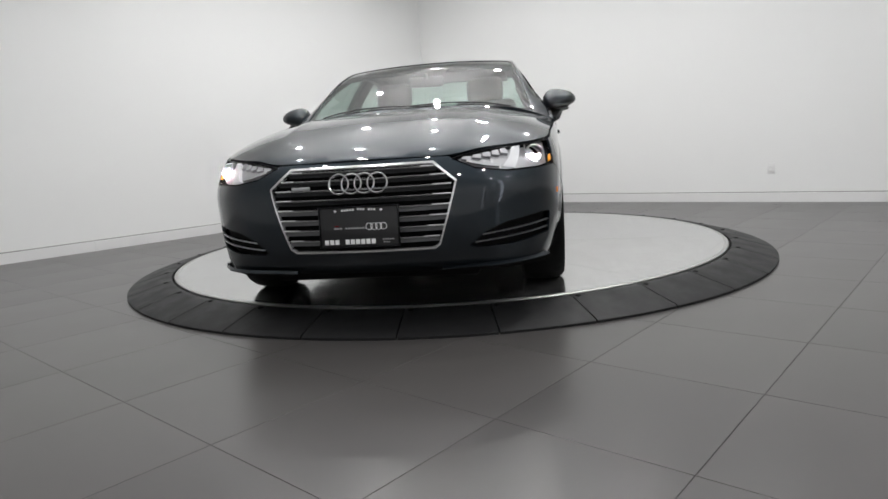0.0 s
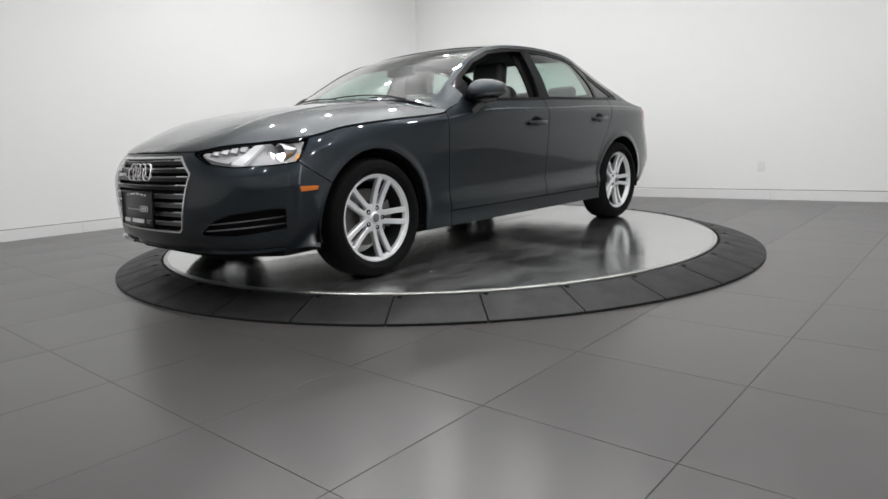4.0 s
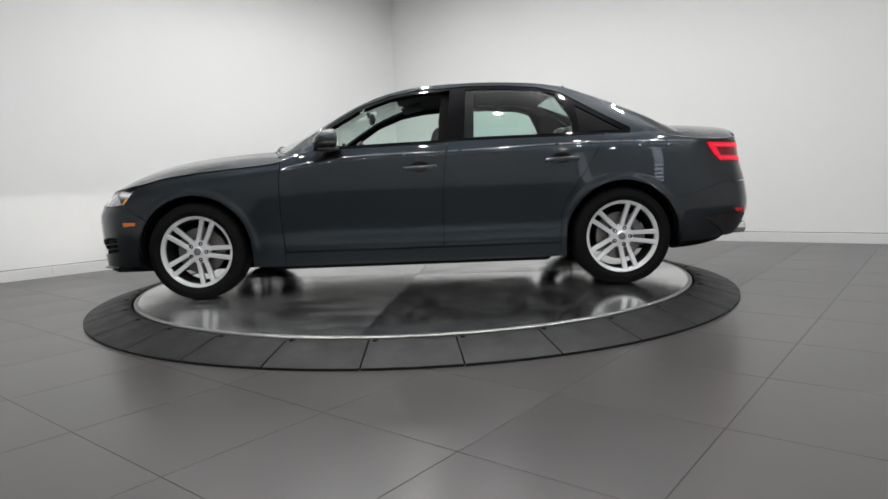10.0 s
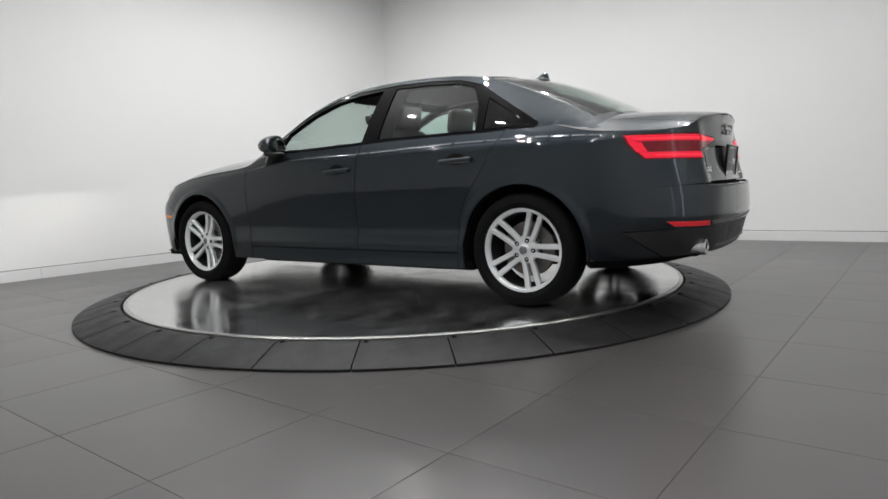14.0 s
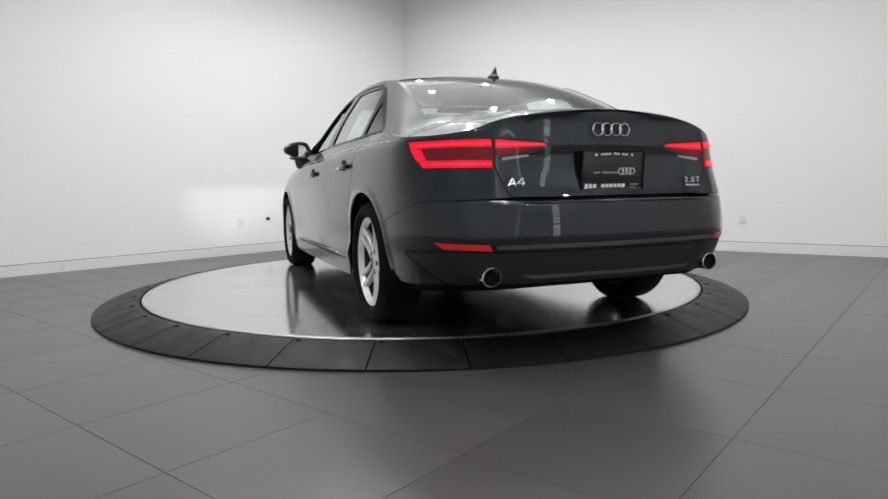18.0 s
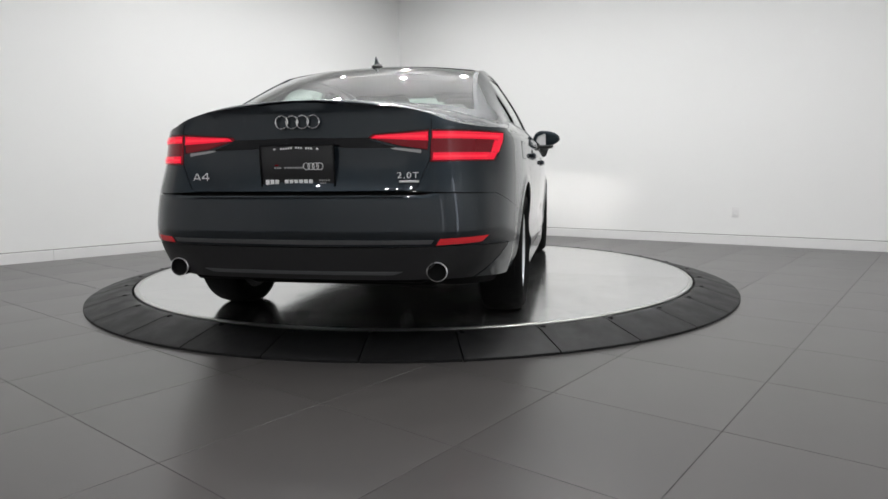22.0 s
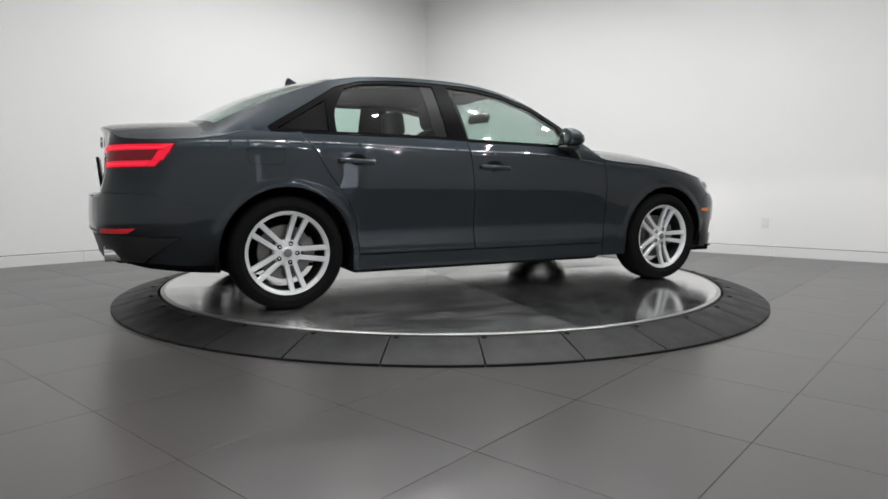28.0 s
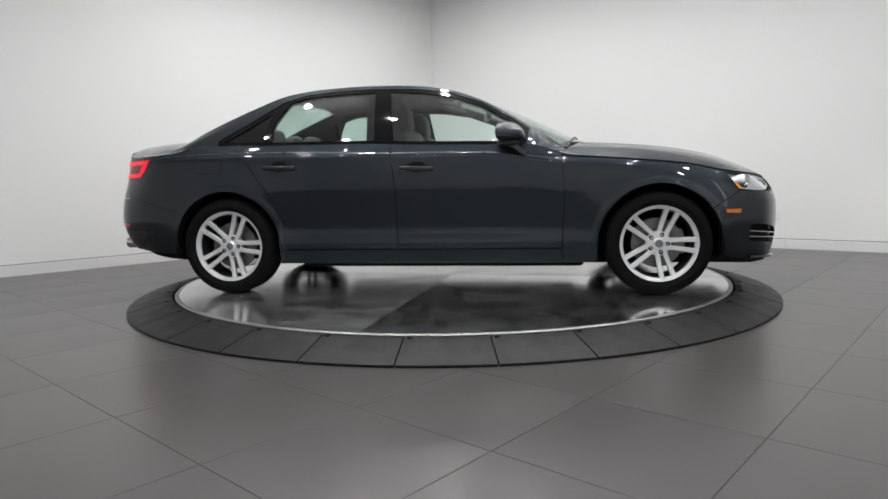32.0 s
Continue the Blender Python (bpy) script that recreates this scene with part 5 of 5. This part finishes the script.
def build_rear():
    for sg in (1, -1):
        Wr = lambda p: wrap_side(p, sg)
        lamp = new("tail_lamp")
        lamp.parent = car
        tagged(lamp, "red wraparound tail lamp, lit")
        panel("outer_lens", wrap_girdle, Wr(TAIL_OUT), TAIL_RED, lamp, gap=.002, depth=.012, off=-.001, step=.025)
        panel("inner_lens", wrap_girdle, Wr(TAIL_IN), TAIL_RED, lamp, gap=.002, depth=.012, off=-.001, step=.025)
        a, b, m = sx(-2.075), sr(.60), sx(-2.15)
        bar = [(sx(-1.988), .918), (b, .914), (b, .884), (sx(-2.045), .888), (sx(-2.015), .868)]
        panel("light_bar", wrap_girdle, Wr(bar), TAIL_ON, lamp, "glowing red bar", gap=0, depth=.004, off=-.0035, step=.03)
        foot = [(sx(-2.055), .832), (sx(-2.088), .801), (b + .004, .796), (b, .826)]
        panel("light_bar", wrap_girdle, Wr(foot), TAIL_ON, lamp, "glowing red bar", gap=0, depth=.004, off=-.0035, step=.03)
        post = [(sx(-2.006), .885), (sx(-2.066), .885), (sx(-2.10), .833), (sx(-2.045), .833)]
        panel("light_bar", wrap_girdle, Wr(post), TAIL_ON, lamp, "glowing red bar", gap=0, depth=.004, off=-.0035, step=.03)
        inn = [(sr(.578), .912), (sr(.345), .900), (sr(.325), .888), (sr(.578), .876)]
        panel("light_bar", wrap_girdle, Wr(inn), TAIL_ON, lamp, "glowing red bar", gap=0, depth=.004, off=-.0035, step=.03)
        core = [(sr(.570), .899), (sr(.36), .897), (sr(.36), .892), (sr(.570), .888)]
        panel("light_core", wrap_girdle, Wr(core), TAIL_CORE, lamp, "hot pink-red filament line", gap=0, depth=.002, off=-.0065, step=.03)
        core = [(sx(-2.02), .906), (b, .902), (b, .892), (sx(-2.045), .896)]
        panel("light_core", wrap_girdle, Wr(core), TAIL_CORE, lamp, "hot pink-red filament line", gap=0, depth=.002, off=-.0065, step=.03)
        core = [(sx(-2.125), .819), (sx(-2.14), .812), (b, .806), (b, .814)]
        panel("light_core", wrap_girdle, Wr(core), TAIL_CORE, lamp, "hot pink-red filament line", gap=0, depth=.002, off=-.0065, step=.03)
        rev = [(sr(.545), .838), (sr(.43), .849), (sr(.41), .846), (sr(.43), .840), (sr(.545), .824)]
        panel("reversing_light", wrap_girdle, Wr(rev), REV, lamp, "pale clear reversing light", gap=0, depth=.006, off=-.004, step=.03)
        rf = [(sr(.60), .446), (sr(.615), .472), (sx(-2.18), .478), (sx(-2.22), .452)]
        panel("reflector", wrap_girdle, Wr(rf), REFLECT, car, "red bumper reflector", gap=0, depth=.006, off=-.003, step=.03)
        v, f = lathe([(.038, -.10), (.038, .002), (.041, .007), (.0455, .004), (.0455, -.02), (.044, -.1)], 32, "Y")
        v = [(-b_ * 1.0, a_, q * .92) for a_, b_, q in v]
        pipe = solid("exhaust_tip", v, f, CHROME, car, "round polished exhaust tip", m=pose(-2.326, sg * .594, .333))
        # black disc near the mouth stands in for the pipe's shaded inside
        v, f = lathe([(.0, -.007), (.0372, -.007), (.0372, .0005), (.0385, .0005), (.0385, -.03)], 24, "Y", False)
        solid("pipe_dark", [(-b_, a_, q) for a_, b_, q in v], f, BLACK, pipe)
        # edge strip above the lower valance
        band = [(sr(.0), .450), (sr(.58), .452), (sr(.59), .468), (sr(.0), .468)]
        panel("bumper_strip", wrap_girdle, Wr(band), SATIN_DARK, car, "grey strip across the bumper", gap=0, depth=.006, off=-.004, step=.05)
        low = [(sr(.0), .318), (sr(.42), .318), (sr(.46), .332), (sr(.0), .332)]
        panel("diffuser_strip", wrap_girdle, Wr(low), SATIN_DARK, car, "", gap=0, depth=.006, off=-.004, step=.05)
    # flat black band painted where shadow falls in the boot's grip recess
    half_p = [(LENGTH, .858), (sr(.17), .858), (sr(.20), .850), (sr(.44), .846), (sr(.32), .882), (sr(.315), .890), (LENGTH, .894)]
    band = half_p + [(2 * LENGTH - s, z) for s, z in reversed(half_p[1:-1])]
    panel("boot_handle", wrap_girdle, band, GLOSS_BLACK, car, "gloss black sheet for the shadowed grip recess above the plate", gap=0, depth=.006, off=-.002, step=.04)
    emblem(-2.336, .960, .030, .0058, .047, 2, -1)
    dealer_plate(-2.350, .775, .33, .178, 5, -1)
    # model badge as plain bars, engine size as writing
    badge = new("model_badge")
    badge.parent = car
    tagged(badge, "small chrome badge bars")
    def at_rear(y, z, lift):
        p = girdle(math.copysign(sr(abs(y)), y), z, -lift)
        q = girdle(math.copysign(sr(abs(y) - .03), y), z, -lift)
        yaw = math.degrees(math.atan2(q[0] - p[0], abs(q[1] - p[1])))
        return Vector((float(p[0]), float(p[1]), float(p[2]))), math.copysign(yaw, y)

    p, yaw = at_rear(.48, .733, .008)
    badge.matrix_basis = Matrix.Translation(p) @ pose(0, 0, 0, 0, 4, -yaw)
    for dy, dz, ln, tilt in ((.030, 0, .036, 28), (.012, 0, .036, -28), (.021, -.007, .020, 90), (-.030, 0, .034, 0), (-.022, -.006, .036, 90), (-.016, .006, .032, 48)):
        from_bm("badge_bar", box_bm(.004, .0055, ln, .001), CHROME, badge, m=pose(0, dy, dz, tilt, 0, 0))
    cu = bpy.data.curves.new("engine_badge", "FONT")
    cu.body, cu.size, cu.extrude = "2.0T", .044, .002
    cu.space_character, cu.align_x = 1.2, "CENTER"
    tmp = new("engine_badge_text", cu)
    bpy.context.view_layer.update()
    me = bpy.data.meshes.new_from_object(tmp.evaluated_get(bpy.context.evaluated_depsgraph_get()))
    bpy.data.objects.remove(tmp)
    me.materials.clear()
    me.materials.append(CHROME)
    eb = new("engine_badge", me)
    eb.parent = car
    p, yaw = at_rear(-.485, .722, .013)
    eb.matrix_basis = Matrix.Translation(p) @ pose(0, 0, 0, 0, 4, -yaw) @ pose(0, 0, 0, 90, 0, -90) @ Matrix.Diagonal((1.0, .8, 1, 1))
    tagged(eb, "chrome lettering 2.0T")
    p, yaw = at_rear(-.49, .708, .0085)
    from_bm("engine_badge_strip", box_bm(.003, .085, .009, .002), SATIN, car, smooth=True, m=Matrix.Translation(p) @ pose(0, 0, 0, 0, 4, -yaw))
    # roof fin
    fin = []
    for t in np.linspace(0, 1, 12):
        x = -1.09 - .13 * t
        h = .068 * (math.sin(t * math.pi * .5)**1.6) if t < .86 else .068 * (1 - t) / .14
        fin.append((x, h, .020 * math.sin(math.pi * min(1, .12 + t * .9))**.7 + .001))
    verts, faces = [], []
    for x, h, w in fin:
        zb = float(upper_top(x, 0.0)[2]) - .006
        for a_, b_ in ((-1, 0), (-.55, .45), (-.18, .9), (0, 1), (.18, .9), (.55, .45), (1, 0)):
            verts.append((x, w * a_, zb + .006 + h * b_))
    for i in range(len(fin) - 1):
        for j in range(6):
            faces.append((i * 7 + j, i * 7 + j + 1, i * 7 + 8 + j, i * 7 + 7 + j))
    faces += [tuple(range(7)), tuple(range(len(verts) - 7, len(verts)))]
    fin_ob = solid("roof_antenna", verts, faces, PAINT, car, "small shark-fin antenna")
    bm = bmesh.new()
    bmesh.ops.create_uvsphere(bm, u_segments=20, v_segments=12, radius=1.0)
    for v in bm.verts:
        v.co = (v.co.x * .058, v.co.y * .030, v.co.z * .020)
    from_bm("antenna_pad", bm, PLASTIC, fin_ob, smooth=True, m=pose(-1.165, 0, float(upper_top(-1.165, 0.0)[2]) + .002, 0, -7, 0))


REV = material("clear_grey_lens", (0.26, 0.26, 0.26), 0.15, 0.0, Coat_Weight=1.0)
REFLECT = material("red_reflector", (0.75, 0.02, 0.03), 0.2, 0.0, Coat_Weight=0.8)
SATIN_DARK = material("dark_satin_trim", (0.13, 0.134, 0.14), 0.35, 0.6)
build_rear()


def build_side_details():
    for sg in (1, -1):
        # door mirror
        mir = new("door_mirror")
        mir.parent = car
        tagged(mir, "dark grey door mirror on a black foot")
        bm = bmesh.new()
        bmesh.ops.create_uvsphere(bm, u_segments=28, v_segments=18, radius=1.0)
        for v in bm.verts:
            x, y, z = v.co
            x = math.copysign(abs(x)**.9, x)
            y = math.copysign(abs(y)**.8, y)
            z = math.copysign(abs(z)**.85, z)
            if x < -.35:
                x = -.35 - (abs(x) - .35) * .12
            z = z * (1.05 - .38 * max(0, x)**2) if z > 0 else z * .62
            v.co = (x * .108 - y * .030, sg * (y * .112), z * (.078 - .022 * y) + .010 * y)
        bmesh.ops.recalc_face_normals(bm, faces=bm.faces)
        shell = from_bm("mirror_shell", bm, PAINT, mir, smooth=True, m=pose(.482, sg * .930, 1.008))
        shell.data.set_sharp_from_angle(angle=radians(80))
        bm = bmesh.new()
        bmesh.ops.create_uvsphere(bm, u_segments=24, v_segments=12, radius=1.0)
        for v in bm.verts:
            v.co = (v.co.x * .070, v.co.y * .080, v.co.z * .020)
        from_bm("mirror_base", bm, PLASTIC, mir, "black plastic lower shell", smooth=True, m=pose(.490, sg * .914, .962))
        sweep("mirror_foot", [(.492, sg * .918, .966), (.525, sg * .908, .940), (.562, sg * .893, .905), (.575, sg * .88, .893)], [(-.034, -.016), (.034, -.016), (.030, .016), (-.030, .016)], PLASTIC, mir)
        bm = bmesh.new()
        bmesh.ops.create_uvsphere(bm, u_segments=24, v_segments=12, radius=1.0)
        for v in bm.verts:
            v.co = (v.co.x * .004, v.co.y * .080, v.co.z * .055)
        from_bm("mirror_glass", bm, MIRROR, mir, "silvered mirror", smooth=True, m=pose(.441, sg * .930, 1.008, 0, 0, sg * -6))
        # handles
        for x0, x1, z, dn in ((.03, -.215, .815, "front_door"), (-.895, -.135 - .995, .838, "rear_door")):
            xm = (x0 + x1) / 2
            cup = [(sg * sx(xm + .062 * math.cos(a)), z + .012 + .034 * math.sin(a)) for a in np.linspace(0, 2 * math.pi, 22)[:-1]]
            # no hollow here: the black oval paints the shade behind the handle
            panel("handle_cup", girdle, cup, BLACK, car, "black oval for the shade in the grip recess", gap=0, depth=.003, off=-.001, step=.02)
            p = girdle(sg * sx(xm), z + .002, -.020)
            bm = box_bm(.222, .030, .035, .0122, segments=4)
            for v in bm.verts:
                a = v.co.x / .106
                v.co = (v.co.x, v.co.y - .010 * a * a, v.co.z * (1 - .18 * a * a) - a * .004)
            from_bm("door_handle", bm, PAINT, car, "body-coloured pull handle", smooth=True, m=Matrix.Translation(Vector([float(q) for q in p])) @ (pose(0, 0, 0) if sg > 0 else Matrix.Diagonal((1, -1, 1, 1))))
        # belt strip and quarter fill
        belt = [tuple(upper_side(sg)(x, float(edge_z(x)) + .006, -.006)) for x in np.linspace(.60, -1.48, 36)]
        sweep("belt_strip", belt, [(-.006, -.005), (.006, -.005), (.006, .005), (-.006, .005)], GLOSS_BLACK, car, "black belt moulding")
        tri = [(.60, .985), (.605, 1.04), (.50, 1.085), (.50, .99)]
        panel("mirror_sail", upper_side(sg), tri, BLACK, car, gap=0, depth=.01, off=.004, step=.03)
    # fuel flap
    flap = [(-sx(-1.42), .90), (-sx(-1.42), .835), (-sx(-1.435), .815), (-sx(-1.60), .815), (-sx(-1.62), .835), (-sx(-1.62), .903)]
    lid = panel("fuel_flap", girdle, flap, PAINT, car, gap=.003, depth=.003, off=-.0016, step=.025)
    panel("flap_gap", girdle, flap, BLACK, lid, "dark gap round the fuel flap", gap=0, depth=.001, off=-.0006, step=.025)
    # wipers lie along the foot of the windscreen
    for a, b in (((.895, .62), (.972, -.02)), ((.980, .06), (.892, -.60))):
        line = [tuple(upper_top(a[0] + (b[0] - a[0]) * t, a[1] + (b[1] - a[1]) * t, -.006)) for t in np.linspace(0, 1, 10)]
        sweep("wiper", line, [(-.005, -.004), (.005, -.004), (.003, .004), (-.003, .004)], PLASTIC, car)


build_side_details()

build_tiles()


def motions():
    rows_disc, rows_car = [], []
    for i in range(33):
        a = TURN_0 + TURN_RATE * i
        c, s = math.cos(radians(a)), math.sin(radians(a))
        rows_disc.append((float(i), pose(0, 0, 0, 0, 0, a)))
        rows_car.append((float(i), pose(c * CAR_OFF[0] - s * CAR_OFF[1], s * CAR_OFF[0] + c * CAR_OFF[1], DISC_Z, 0, 0, a)))
    walk(disc, rows_disc)
    walk(car, rows_car)


motions()
